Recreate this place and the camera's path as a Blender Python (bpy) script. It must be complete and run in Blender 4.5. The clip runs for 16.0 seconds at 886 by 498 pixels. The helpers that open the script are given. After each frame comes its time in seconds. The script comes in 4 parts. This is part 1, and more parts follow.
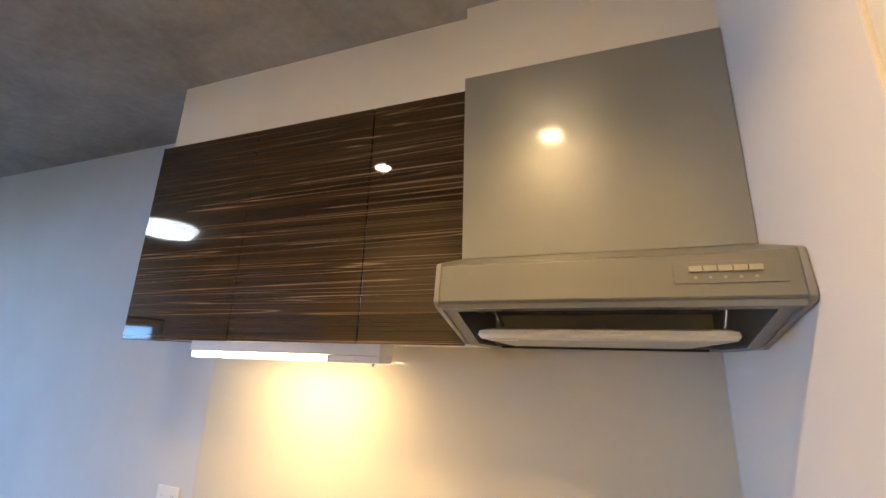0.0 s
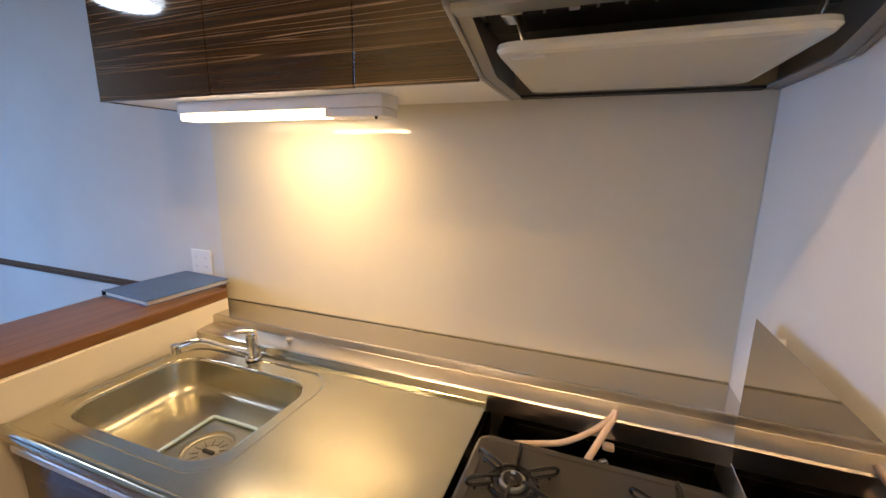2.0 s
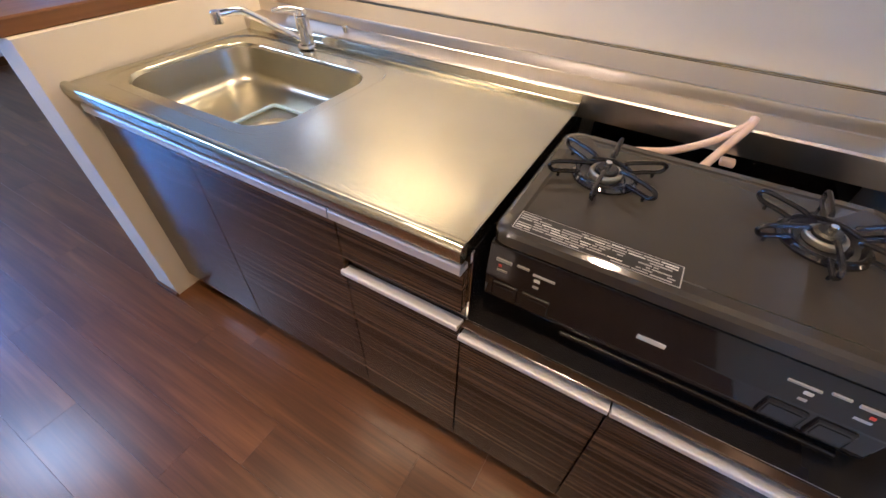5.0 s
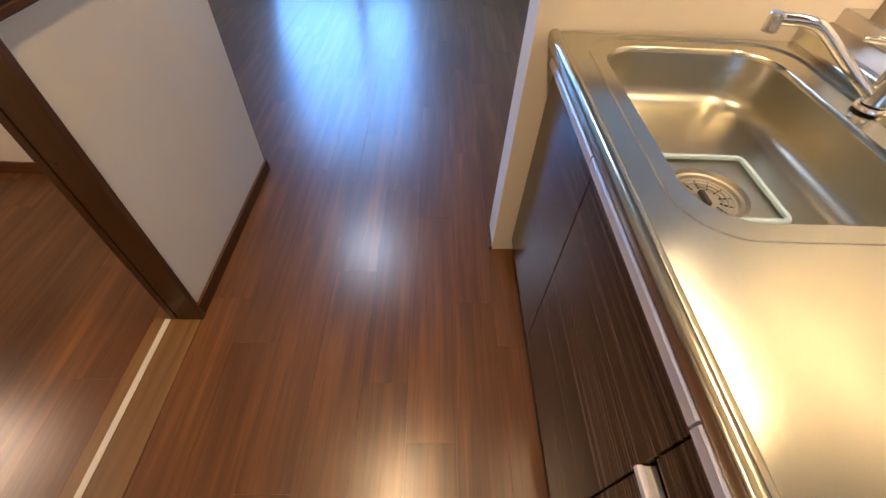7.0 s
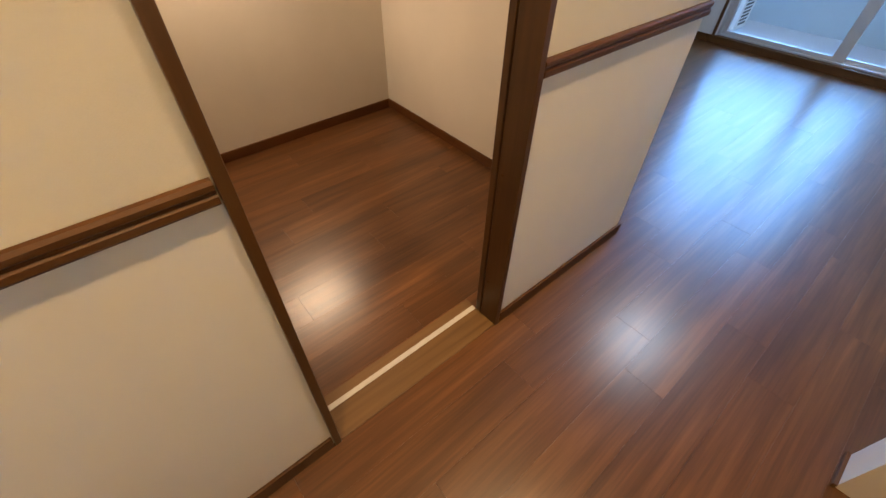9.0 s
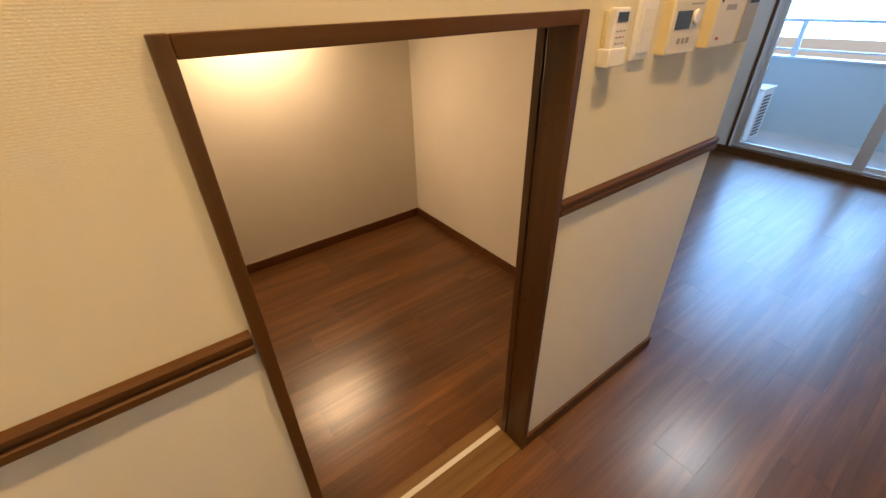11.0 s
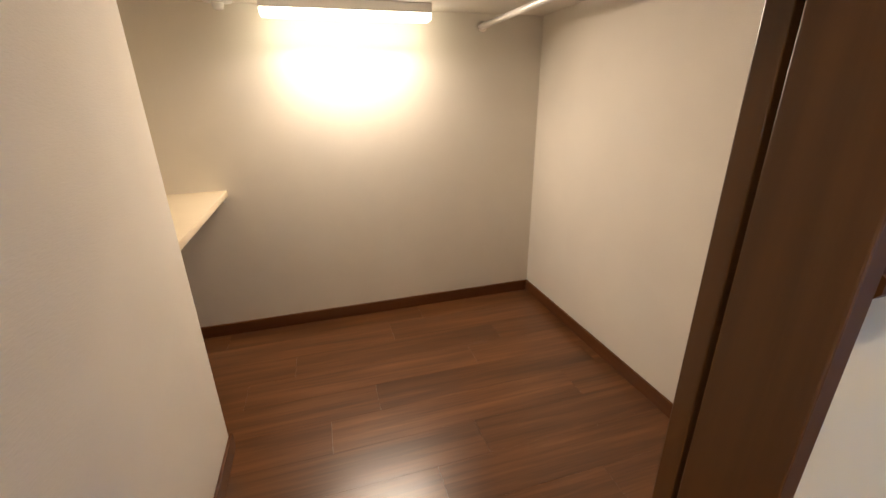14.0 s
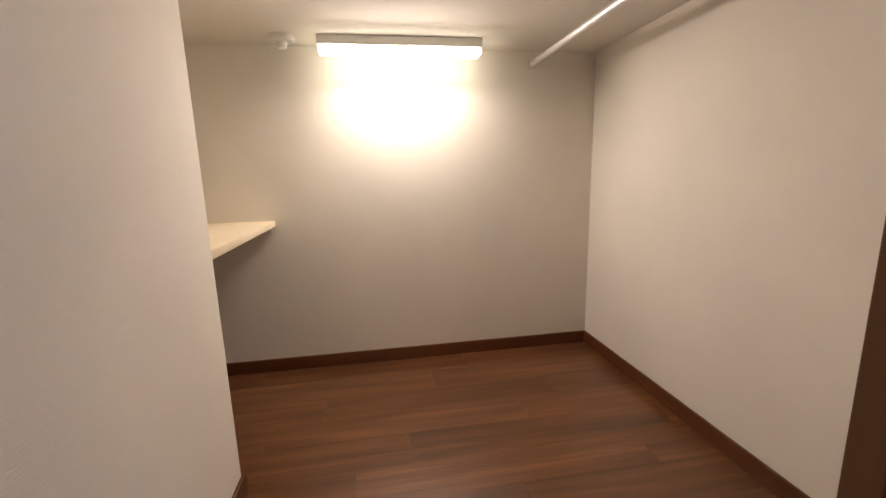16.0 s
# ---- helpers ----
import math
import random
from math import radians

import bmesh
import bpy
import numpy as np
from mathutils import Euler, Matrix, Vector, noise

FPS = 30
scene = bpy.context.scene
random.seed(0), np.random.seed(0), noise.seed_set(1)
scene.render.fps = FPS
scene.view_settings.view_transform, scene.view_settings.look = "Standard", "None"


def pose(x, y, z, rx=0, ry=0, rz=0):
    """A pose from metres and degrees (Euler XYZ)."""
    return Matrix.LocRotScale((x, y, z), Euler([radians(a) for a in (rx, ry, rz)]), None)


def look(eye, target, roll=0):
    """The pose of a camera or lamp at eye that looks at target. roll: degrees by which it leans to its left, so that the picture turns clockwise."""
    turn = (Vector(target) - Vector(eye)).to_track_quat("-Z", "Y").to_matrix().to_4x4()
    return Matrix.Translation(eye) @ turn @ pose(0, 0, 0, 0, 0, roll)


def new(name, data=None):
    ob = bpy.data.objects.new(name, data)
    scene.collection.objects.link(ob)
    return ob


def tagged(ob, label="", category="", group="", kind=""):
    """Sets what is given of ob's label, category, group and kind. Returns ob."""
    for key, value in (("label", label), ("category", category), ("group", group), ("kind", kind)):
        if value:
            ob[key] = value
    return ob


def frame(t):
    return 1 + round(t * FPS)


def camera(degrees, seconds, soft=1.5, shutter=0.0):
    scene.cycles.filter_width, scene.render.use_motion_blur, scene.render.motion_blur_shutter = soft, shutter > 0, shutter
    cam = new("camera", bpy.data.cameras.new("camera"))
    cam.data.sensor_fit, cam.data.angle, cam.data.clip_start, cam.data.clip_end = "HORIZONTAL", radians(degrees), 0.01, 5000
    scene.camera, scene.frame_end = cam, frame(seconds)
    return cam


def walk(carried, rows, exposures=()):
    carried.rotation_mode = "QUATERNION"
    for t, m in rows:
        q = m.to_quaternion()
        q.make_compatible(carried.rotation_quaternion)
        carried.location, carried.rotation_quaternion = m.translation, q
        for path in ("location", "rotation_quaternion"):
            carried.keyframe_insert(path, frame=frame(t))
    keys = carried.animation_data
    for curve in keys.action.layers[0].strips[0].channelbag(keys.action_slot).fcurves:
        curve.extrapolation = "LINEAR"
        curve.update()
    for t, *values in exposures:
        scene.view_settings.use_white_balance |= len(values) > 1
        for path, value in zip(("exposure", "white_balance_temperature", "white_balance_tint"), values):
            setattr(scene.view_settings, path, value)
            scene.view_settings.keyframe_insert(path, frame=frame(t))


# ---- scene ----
cam = camera(94.8, 16.0)
PATH = [
    (0, (-0.402, -1.566, 1.745), (-1.056, 0.254, 2.258), 1.7),
    (0.5, (-0.411, -1.555, 1.724), (-1.074, 0.29, 2.124), 1.6),
    (1, (-0.436, -1.514, 1.712), (-1.09, 0.373, 1.831), 0.2),
    (1.5, (-0.436, -1.467, 1.629), (-1.128, 0.405, 1.505), 1.1),
    (2, (-0.447, -1.431, 1.575), (-1.134, 0.402, 1.162), 0.9),
    (2.5, (-0.455, -1.421, 1.459), (-1.117, 0.354, 0.817), 1.6),
    (3, (-0.451, -1.394, 1.416), (-1.076, 0.281, 0.518), 1.0),
    (5.5, (-0.555, -1.315, 1.246), (-1.379, -0.2, -0.195), 3.4),
    (6, (-0.701, -1.239, 1.226), (-1.734, -0.363, -0.246), 4.0),
    (6.3, (-0.768, -1.202, 1.236), (-1.922, -0.544, -0.259), 3.7),
    (7, (-0.871, -1.218, 1.233), (-2.185, -1.152, -0.272), 3.6),
    (7.5, (-0.894, -1.308, 1.256), (-2.117, -1.722, -0.272), 1.0),
    (8, (-0.881, -1.392, 1.269), (-1.945, -2.117, -0.261), 1.1),
    (8.5, (-0.86, -1.417, 1.269), (-1.818, -2.342, -0.224), 1.1),
    (9, (-0.86, -1.429, 1.29), (-1.791, -2.508, -0.113), 0.9),
    (9.5, (-0.851, -1.43, 1.328), (-1.823, -2.615, 0.044), 0.8),
    (11.8, (-0.98, -1.496, 1.387), (-1.934, -2.963, 0.419), 0.1),
    (12, (-1.024, -1.547, 1.386), (-1.916, -3.06, 0.429), 0.0),
    (12.5, (-1.138, -1.625, 1.373), (-1.898, -3.211, 0.421), 0.2),
    (13, (-1.243, -1.673, 1.347), (-1.897, -3.324, 0.428), -0.0),
    (13.5, (-1.291, -1.754, 1.247), (-1.846, -3.484, 0.412), -0.5),
    (14, (-1.283, -1.83, 1.055), (-1.81, -3.626, 0.352), -0.9),
    (14.5, (-1.275, -1.846, 0.873), (-1.779, -3.696, 0.305), -1.3),
    (15, (-1.277, -1.869, 0.857), (-1.74, -3.761, 0.404), -1.4),
    (15.5, (-1.317, -1.9, 0.876), (-1.702, -3.823, 0.479), -1.1),
    (16, (-1.319, -1.9, 0.876), (-1.631, -3.841, 0.507), -1.5),
]
walk(cam, [(t, look(eye, target, roll)) for t, eye, target, roll in PATH],
     [(0, 0.1, 7700, 15), (1.5, -0.20, 7600, 17), (3.0, -0.17, 6750, 20), (5.5, 0.18, 5700, 21), (6.5, -0.06, 6300, 24), (7.5, 0.24, 7150, 17), (8.5, 0.29, 7350, 17), (9.5, 0.16, 7750, 18), (12.0, 0.14, 9100, 17), (13.0, 0.32, 8100, 13), (14.0, 0.47, 5950, 11), (14.6, 0.53, 5650, 11), (16.0, 0.41, 5500, 13)])


# ---- world, sun and lights ----
def make_world():
    w = bpy.data.worlds.new("sky")
    w.use_nodes = True
    nt = w.node_tree
    nt.nodes.clear()
    out, bg, sky = (nt.nodes.new(k) for k in ("ShaderNodeOutputWorld", "ShaderNodeBackground", "ShaderNodeTexSky"))
    sky.sky_type, sky.sun_disc = "NISHITA", False
    sky.sun_elevation, sky.sun_rotation = radians(48), radians(60)
    bg.inputs["Strength"].default_value = 0.15
    nt.links.new(sky.outputs[0], bg.inputs[0])
    nt.links.new(bg.outputs[0], out.inputs[0])
    scene.world = w


make_world()


def lamp(name, kind, place, energy, color, aim=None, **settings):
    data = bpy.data.lights.new(name, kind)
    data.energy, data.color = energy, color
    for key, value in settings.items():
        if key == "size":
            data.size = value
        elif key == "size_y":
            data.shape, data.size_y = "RECTANGLE", value
        elif key == "disk":
            data.shape, data.size = "DISK", value
        elif key == "angle":
            data.angle = value
        elif key == "spread":
            data.spread = value
    ob = new(name, data)
    ob.matrix_world = look(place, aim) if aim else Matrix.Translation(place)
    return ob


WARM, COOL = (1.0, 0.70, 0.36), (0.52, 0.73, 1.0)
SUN_DIR = (math.sin(radians(60)) * math.cos(radians(48)), math.cos(radians(60)) * math.cos(radians(48)), math.sin(radians(48)))
lamp("sun", "SUN", (0, 0, 8), 3.0, (1.0, 0.95, 0.88), aim=(-SUN_DIR[0] * 8, -SUN_DIR[1] * 8, 8 - SUN_DIR[2] * 8), angle=radians(0.5))
lamp("open_sky_light", "AREA", (-8.2, -3.95, 2.30), 630, (0.13, 0.42, 1.0), aim=(0, -3.3, 1.60), size=4.6, size_y=3.0)
lamp("living_ceiling_lamp_light", "AREA", (-4.40, -2.0, 2.875), 22, COOL, aim=(-4.40, -2.001, 0), disk=0.46)
lamp("downlight_light_1", "AREA", (-1.64, -1.42, 2.950), 12, WARM, aim=(-1.64, -1.421, 0), disk=0.12, spread=radians(125))
lamp("downlight_light_2", "AREA", (-0.54, -1.40, 2.950), 12, WARM, aim=(-0.54, -1.401, 0), disk=0.12, spread=radians(125))
lamp("under_cabinet_light", "AREA", (-1.44, -0.262, 1.714), 6.3, (1.0, 0.735, 0.40), aim=(-1.44, -0.12, 1.40), size=0.40, size_y=0.05, spread=radians(150))
lamp("closet_light", "AREA", (-1.450, -3.612, 1.330), 11.8, (1.0, 0.76, 0.55), aim=(-1.450, -2.95, 0.3), size=0.44, size_y=0.06)


# ---- materials ----
def material(name, base, rough=0.5, metal=0.0, spec=0.5):
    m = bpy.data.materials.new(name)
    m.use_nodes = True
    b = m.node_tree.nodes["Principled BSDF"]
    b.inputs["Base Color"].default_value = (*base, 1)
    b.inputs["Roughness"].default_value = rough
    b.inputs["Metallic"].default_value = metal
    b.inputs["Specular IOR Level"].default_value = spec
    return m


def link(m, a, b):
    m.node_tree.links.new(a, b)


def bsdf(m):
    return m.node_tree.nodes["Principled BSDF"]


def coords(m, scale=(1, 1, 1), world=True, rot=(0, 0, 0)):
    """World-aligned coordinates, scaled."""
    mp = m.node_tree.nodes.new("ShaderNodeMapping")
    mp.inputs["Scale"].default_value = scale
    mp.inputs["Rotation"].default_value = rot
    if world:
        g = m.node_tree.nodes.new("ShaderNodeNewGeometry")
        link(m, g.outputs["Position"], mp.inputs["Vector"])
    else:
        g = m.node_tree.nodes.new("ShaderNodeTexCoord")
        link(m, g.outputs["Object"], mp.inputs["Vector"])
    return mp.outputs[0]


def noise_tex(m, vec, scale, detail=4, rough=0.55, distort=0.0):
    n = m.node_tree.nodes.new("ShaderNodeTexNoise")
    n.inputs["Scale"].default_value = scale
    n.inputs["Detail"].default_value = detail
    n.inputs["Roughness"].default_value = rough
    n.inputs["Distortion"].default_value = distort
    link(m, vec, n.inputs["Vector"])
    return n.outputs["Fac"]


def ramp(m, fac, stops):
    r = m.node_tree.nodes.new("ShaderNodeValToRGB")
    e = r.color_ramp.elements
    while len(e) < len(stops):
        e.new(0.5)
    for el, (p, c) in zip(e, stops):
        el.position = p
        el.color = (*c, 1) if isinstance(c, tuple) else (c, c, c, 1)
    link(m, fac, r.inputs[0])
    return r.outputs[0]


def mix(m, a, b, fac, mode="MULTIPLY"):
    x = m.node_tree.nodes.new("ShaderNodeMix")
    x.data_type, x.blend_type = "RGBA", mode
    if isinstance(fac, float):
        x.inputs[0].default_value = fac
    else:
        link(m, fac, x.inputs[0])
    link(m, a, x.inputs[6])
    link(m, b, x.inputs[7])
    return x.outputs[2]


def bump(m, height, strength, dist=0.001):
    b = m.node_tree.nodes.new("ShaderNodeBump")
    b.inputs["Strength"].default_value = strength
    b.inputs["Distance"].default_value = dist
    link(m, height, b.inputs["Height"])
    link(m, b.outputs[0], bsdf(m).inputs["Normal"])


def set_color(m, col):
    link(m, col, bsdf(m).inputs["Base Color"])


def set_rough(m, fac, lo, hi):
    r = m.node_tree.nodes.new("ShaderNodeMapRange")
    r.inputs["To Min"].default_value, r.inputs["To Max"].default_value = lo, hi
    link(m, fac, r.inputs["Value"])
    link(m, r.outputs[0], bsdf(m).inputs["Roughness"])


def wallpaper(name, base, ribs=420.0, depth=0.5, vertical=False, weave=(90, 90, 160)):
    m = material(name, base, 0.85, spec=0.25)
    tone = ramp(m, noise_tex(m, coords(m), 2.2, 3), [(0.3, tuple(c * 0.95 for c in base)), (0.7, tuple(min(1, c * 1.03) for c in base))])
    set_color(m, tone)
    w = m.node_tree.nodes.new("ShaderNodeTexWave")
    w.wave_type, w.bands_direction = "BANDS", "X" if vertical else "Z"
    w.inputs["Scale"].default_value = ribs / 4.0
    w.inputs["Distortion"].default_value = 2.0
    w.inputs["Detail"].default_value = 2
    w.inputs["Detail Scale"].default_value = 2.5
    link(m, coords(m), w.inputs["Vector"])
    grain = noise_tex(m, coords(m, weave), 1.0, 3, 0.6)
    bump(m, mix(m, w.outputs["Color"], grain, 0.62, "MIX") if ribs < 450 else grain, depth, 0.0010)
    return m


def wood(name, dark, light, rough, axis, scale=1.0, bump_s=0.15, gloss=0.5):
    """Grain that runs along axis, at real size."""
    m = material(name, dark, rough, spec=gloss)
    s = [32.0 * scale] * 3
    s[axis] = 1.3 * scale
    v = coords(m, tuple(s))
    fine = noise_tex(m, v, 1.0, 5, 0.55, 0.5)
    s2 = [6.0 * scale] * 3
    s2[axis] = 0.9 * scale
    v2 = coords(m, tuple(s2))
    broad = noise_tex(m, v2, 1.0, 3, 0.5, 1.2)
    mid = tuple((a + b) / 2 for a, b in zip(dark, light))
    c1 = ramp(m, fine, [(0.22, dark), (0.52, mid), (0.86, light)])
    c2 = ramp(m, broad, [(0.3, 0.84), (0.7, 1.08)])
    c = mix(m, c1, c2, 0.8)
    set_color(m, c)
    set_rough(m, broad, rough * 0.93, rough * 1.07)
    if bump_s:
        bump(m, fine, bump_s, 0.0006)
    return m


def walnut(name, rough):
    """Varnished walnut plank: dark figure that wanders along x, fine pores, each plank of its own tone."""
    m = material(name, (0.08, 0.04, 0.02), rough, spec=0.62)
    info = m.node_tree.nodes.new("ShaderNodeObjectInfo")
    comb = m.node_tree.nodes.new("ShaderNodeCombineXYZ")
    for i in range(3):
        link(m, info.outputs["Random"], comb.inputs[i])

    def shifted(scale, by):
        add = m.node_tree.nodes.new("ShaderNodeVectorMath")
        add.operation = "MULTIPLY_ADD"
        link(m, comb.outputs[0], add.inputs[0])
        add.inputs[1].default_value = by
        link(m, coords(m, scale), add.inputs[2])
        return add.outputs[0]

    figure = noise_tex(m, shifted((1.5, 22, 22), (37, 53, 71)), 1.0, 4, 0.55, 0.3)
    fine = noise_tex(m, shifted((3.5, 120, 120), (17, 29, 31)), 1.0, 3, 0.6, 0.3)
    cloud = noise_tex(m, shifted((0.9, 5, 5), (7, 11, 13)), 1.0, 2, 0.5, 0.3)
    tone = ramp(m, figure, [(0.30, (0.088, 0.0345, 0.0115)), (0.46, (0.123, 0.0485, 0.0160)), (0.58, (0.156, 0.063, 0.0210)), (0.74, (0.210, 0.089, 0.0310))])
    c = mix(m, tone, ramp(m, fine, [(0.34, 0.72), (0.62, 1.08)]), 0.75)
    c = mix(m, c, ramp(m, cloud, [(0.3, 0.80), (0.7, 1.10)]), 0.85)
    c = mix(m, c, ramp(m, info.outputs["Random"], [(0.0, 0.86), (0.5, 1.0), (1.0, 1.12)]), 0.85)
    set_color(m, c)
    return m


def steel(name, base=(0.62, 0.60, 0.57), rough=0.22, axis=0, brushed=0.5):
    m = material(name, base, rough, 1.0)
    s = [900.0] * 3
    s[axis] = 9.0
    n = noise_tex(m, coords(m, tuple(s)), 1.0, 2, 0.5)
    patch = noise_tex(m, coords(m), 5.0, 4, 0.6)
    set_color(m, ramp(m, patch, [(0.3, tuple(c * 0.9 for c in base)), (0.7, base)]))
    if brushed:
        bump(m, n, brushed * 0.12, 0.0002)
    return m


def ebony(name, rough, pale_tone, fineness=45, tones=((0.038, 0.020, 0.008), (0.056, 0.031, 0.013), (0.078, 0.045, 0.020))):
    """Dark laminate with long thin pale streaks that run along x."""
    m = material(name, (0.035, 0.018, 0.011), rough, spec=0.6)
    base = coords(m, (0.5, 0.5, fineness))
    fine = noise_tex(m, base, 1.0, 5, 0.7, 0.2)
    lines = noise_tex(m, coords(m, (0.36, 0.36, 34), rot=(0, radians(1.0), 0)), 1.0, 2.0, 0.5, 0.0)
    gate = noise_tex(m, coords(m, (0.8, 0.8, 9)), 1.0, 2)
    dark = ramp(m, fine, [(0.36, tones[0]), (0.52, tones[1]), (0.68, tones[2])])
    thin = ramp(m, lines, [(0.470, 0.0), (0.488, 0.08), (0.498, 0.9), (0.501, 0.9), (0.509, 0.05), (0.522, 0.0)])
    thin2 = ramp(m, lines, [(0.575, 0.0), (0.586, 0.6), (0.597, 0.0)])
    both = mix(m, thin, thin2, 1.0, "ADD")
    pale = mix(m, both, ramp(m, gate, [(0.38, 0.25), (0.58, 1.0)]), 1.0)
    light = m.node_tree.nodes.new("ShaderNodeRGB")
    light.outputs[0].default_value = pale_tone
    set_color(m, mix(m, dark, light.outputs[0], pale, "MIX"))
    return m


def concrete(name):
    m = material(name, (0.30, 0.29, 0.27), 0.8, spec=0.3)
    a = noise_tex(m, coords(m, (1.2, 2.0, 1.5)), 1.4, 6, 0.62, 0.8)
    b = noise_tex(m, coords(m), 26.0, 5, 0.6)
    c = ramp(m, a, [(0.25, (0.25, 0.24, 0.22)), (0.5, (0.36, 0.35, 0.32)), (0.75, (0.47, 0.455, 0.42))])
    set_color(m, mix(m, c, ramp(m, b, [(0.3, 0.85), (0.7, 1.08)]), 0.7))
    bump(m, b, 0.25, 0.002)
    return m


def panel(name, base, rough):
    m = material(name, base, rough, spec=0.5)
    n = noise_tex(m, coords(m), 3.0, 3)
    set_color(m, ramp(m, n, [(0.3, tuple(c * 0.96 for c in base)), (0.7, base)]))
    set_rough(m, noise_tex(m, coords(m), 14.0, 4), rough * 0.85, rough * 1.2)
    return m


def emitter(name, color, strength):
    m = material(name, (0.8, 0.8, 0.8), 0.5)
    bsdf(m).inputs["Emission Color"].default_value = (*color, 1)
    bsdf(m).inputs["Emission Strength"].default_value = strength
    return m


M_PAPER = wallpaper("ribbed_wallpaper", (0.68, 0.64, 0.52), 380, 0.33)
M_PAPER2 = wallpaper("fine_wallpaper", (0.60, 0.605, 0.60), 700, 0.35)
M_CLOSET = wallpaper("closet_wallpaper", (0.77, 0.73, 0.65), 700, 0.6, weave=(75, 75, 300))
M_DADO_PANEL = wallpaper("lower_wallpaper", (0.72, 0.69, 0.60), 600, 0.2)
M_CREAM = wallpaper("half_wall_paper", (0.74, 0.68, 0.57), 500, 0.25)
M_SOFFIT = wallpaper("soffit_paper", (0.80, 0.75, 0.64), 600, 0.25)
M_CLOSET_CEIL = wallpaper("closet_ceiling_paper", (0.76, 0.73, 0.66), 400, 0.3, True)
M_CONCRETE = concrete("bare_concrete")
M_PLANK = walnut("walnut_plank", 0.275)
M_JOINT = material("joint_dark", (0.035, 0.015, 0.007), 0.6)
M_TRIM_X = wood("trim_wood_x", (0.062, 0.025, 0.007), (0.125, 0.051, 0.015), 0.45, 0, gloss=0.22)
M_TRIM_Y = wood("trim_wood_y", (0.062, 0.025, 0.007), (0.125, 0.051, 0.015), 0.45, 1, gloss=0.22)
M_TRIM_RED_X = wood("closet_trim_x", (0.088, 0.032, 0.010), (0.160, 0.060, 0.019), 0.40, 0, gloss=0.3)
M_TRIM_RED_Y = wood("closet_trim_y", (0.088, 0.032, 0.010), (0.160, 0.060, 0.019), 0.40, 1, gloss=0.3)
M_TRIM_Z = wood("trim_wood_z", (0.056, 0.024, 0.0075), (0.110, 0.048, 0.015), 0.32, 2, gloss=0.4)
M_SILL = wood("threshold_wood", (0.12, 0.062, 0.024), (0.24, 0.135, 0.055), 0.34, 0)
M_CAP = wood("cap_wood", (0.105, 0.045, 0.016), (0.27, 0.125, 0.046), 0.30, 1)
M_EBONY = ebony("ebony_gloss", 0.045, (0.30, 0.20, 0.125, 1), 60, ((0.024, 0.013, 0.006), (0.040, 0.023, 0.010), (0.060, 0.036, 0.017)))
M_EBONY_LOW = ebony("ebony_satin", 0.19, (0.16, 0.105, 0.072, 1), 85, ((0.016, 0.009, 0.005), (0.052, 0.030, 0.017), (0.125, 0.078, 0.046)))
M_STEEL = steel("brushed_steel", (0.59, 0.572, 0.47), 0.205, 0, 0.0)
M_BASIN = steel("basin_steel", (0.50, 0.48, 0.395), 0.30, 1, 0.0)
M_MIRROR = material("polished_steel", (0.62, 0.59, 0.56), 0.025, 1.0)
M_LEDGE = material("satin_ledge_steel", (0.60, 0.565, 0.53), 0.30, 1.0)
M_LEDGE_TOP = material("polished_ledge_steel", (0.60, 0.57, 0.54), 0.07, 1.0)
M_CHROME = material("chrome", (0.82, 0.81, 0.80), 0.07, 1.0)
M_ALU = material("brushed_aluminium", (0.78, 0.77, 0.76), 0.42, 0.55)
M_DRAIN = steel("drain_steel", (0.48, 0.46, 0.39), 0.46, 0, 0.0)
M_BACKSPLASH = panel("beige_gloss_panel", (0.665, 0.61, 0.485), 0.075)
M_WHITE_PANEL = panel("white_gloss_panel", (0.80, 0.765, 0.70), 0.19)
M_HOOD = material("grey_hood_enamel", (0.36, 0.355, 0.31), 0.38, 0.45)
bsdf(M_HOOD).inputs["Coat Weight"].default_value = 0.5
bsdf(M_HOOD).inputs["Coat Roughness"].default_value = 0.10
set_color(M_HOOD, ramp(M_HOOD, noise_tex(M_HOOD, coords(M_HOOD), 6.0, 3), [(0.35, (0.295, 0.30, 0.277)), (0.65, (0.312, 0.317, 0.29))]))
# Same hood enamel, its base darkened for the dim surroundings the front reflects.
M_HOOD_FRONT = material("hood_enamel_dark_reflection", (0.205, 0.205, 0.185), 0.36, 0.35)
M_HOOD_EDGE = material("hood_corner_grey", (0.25, 0.245, 0.23), 0.35, 0.3)
# For small dark parts, and for shade painted into gaps, slots and the hood.
M_DARK = material("dark_parts_and_cavity_shade", (0.02, 0.018, 0.016), 0.5)
M_WHITE = panel("white_plastic", (0.80, 0.79, 0.76), 0.35)
M_IVORY = panel("ivory_plastic", (0.74, 0.64, 0.40), 0.40)
M_BUTTON = material("button_grey_beige", (0.36, 0.34, 0.27), 0.4)
M_BAFFLE = panel("white_enamel", (0.66, 0.64, 0.54), 0.22)
M_BLACK = material("black_glass", (0.014, 0.013, 0.014), 0.06, spec=0.6)
M_BLACK_MATT = material("black_enamel", (0.012, 0.010, 0.009), 0.26, spec=0.5)
M_ENAMEL = panel("brown_black_enamel", (0.046, 0.040, 0.034), 0.08)
M_GREY = material("grey_print", (0.35, 0.34, 0.32), 0.5)
M_LIGHTGREY = material("pale_print", (0.6, 0.59, 0.56), 0.45)
M_LAMP_WARM = emitter("warm_diffuser", (1.0, 0.82, 0.55), 9.0)
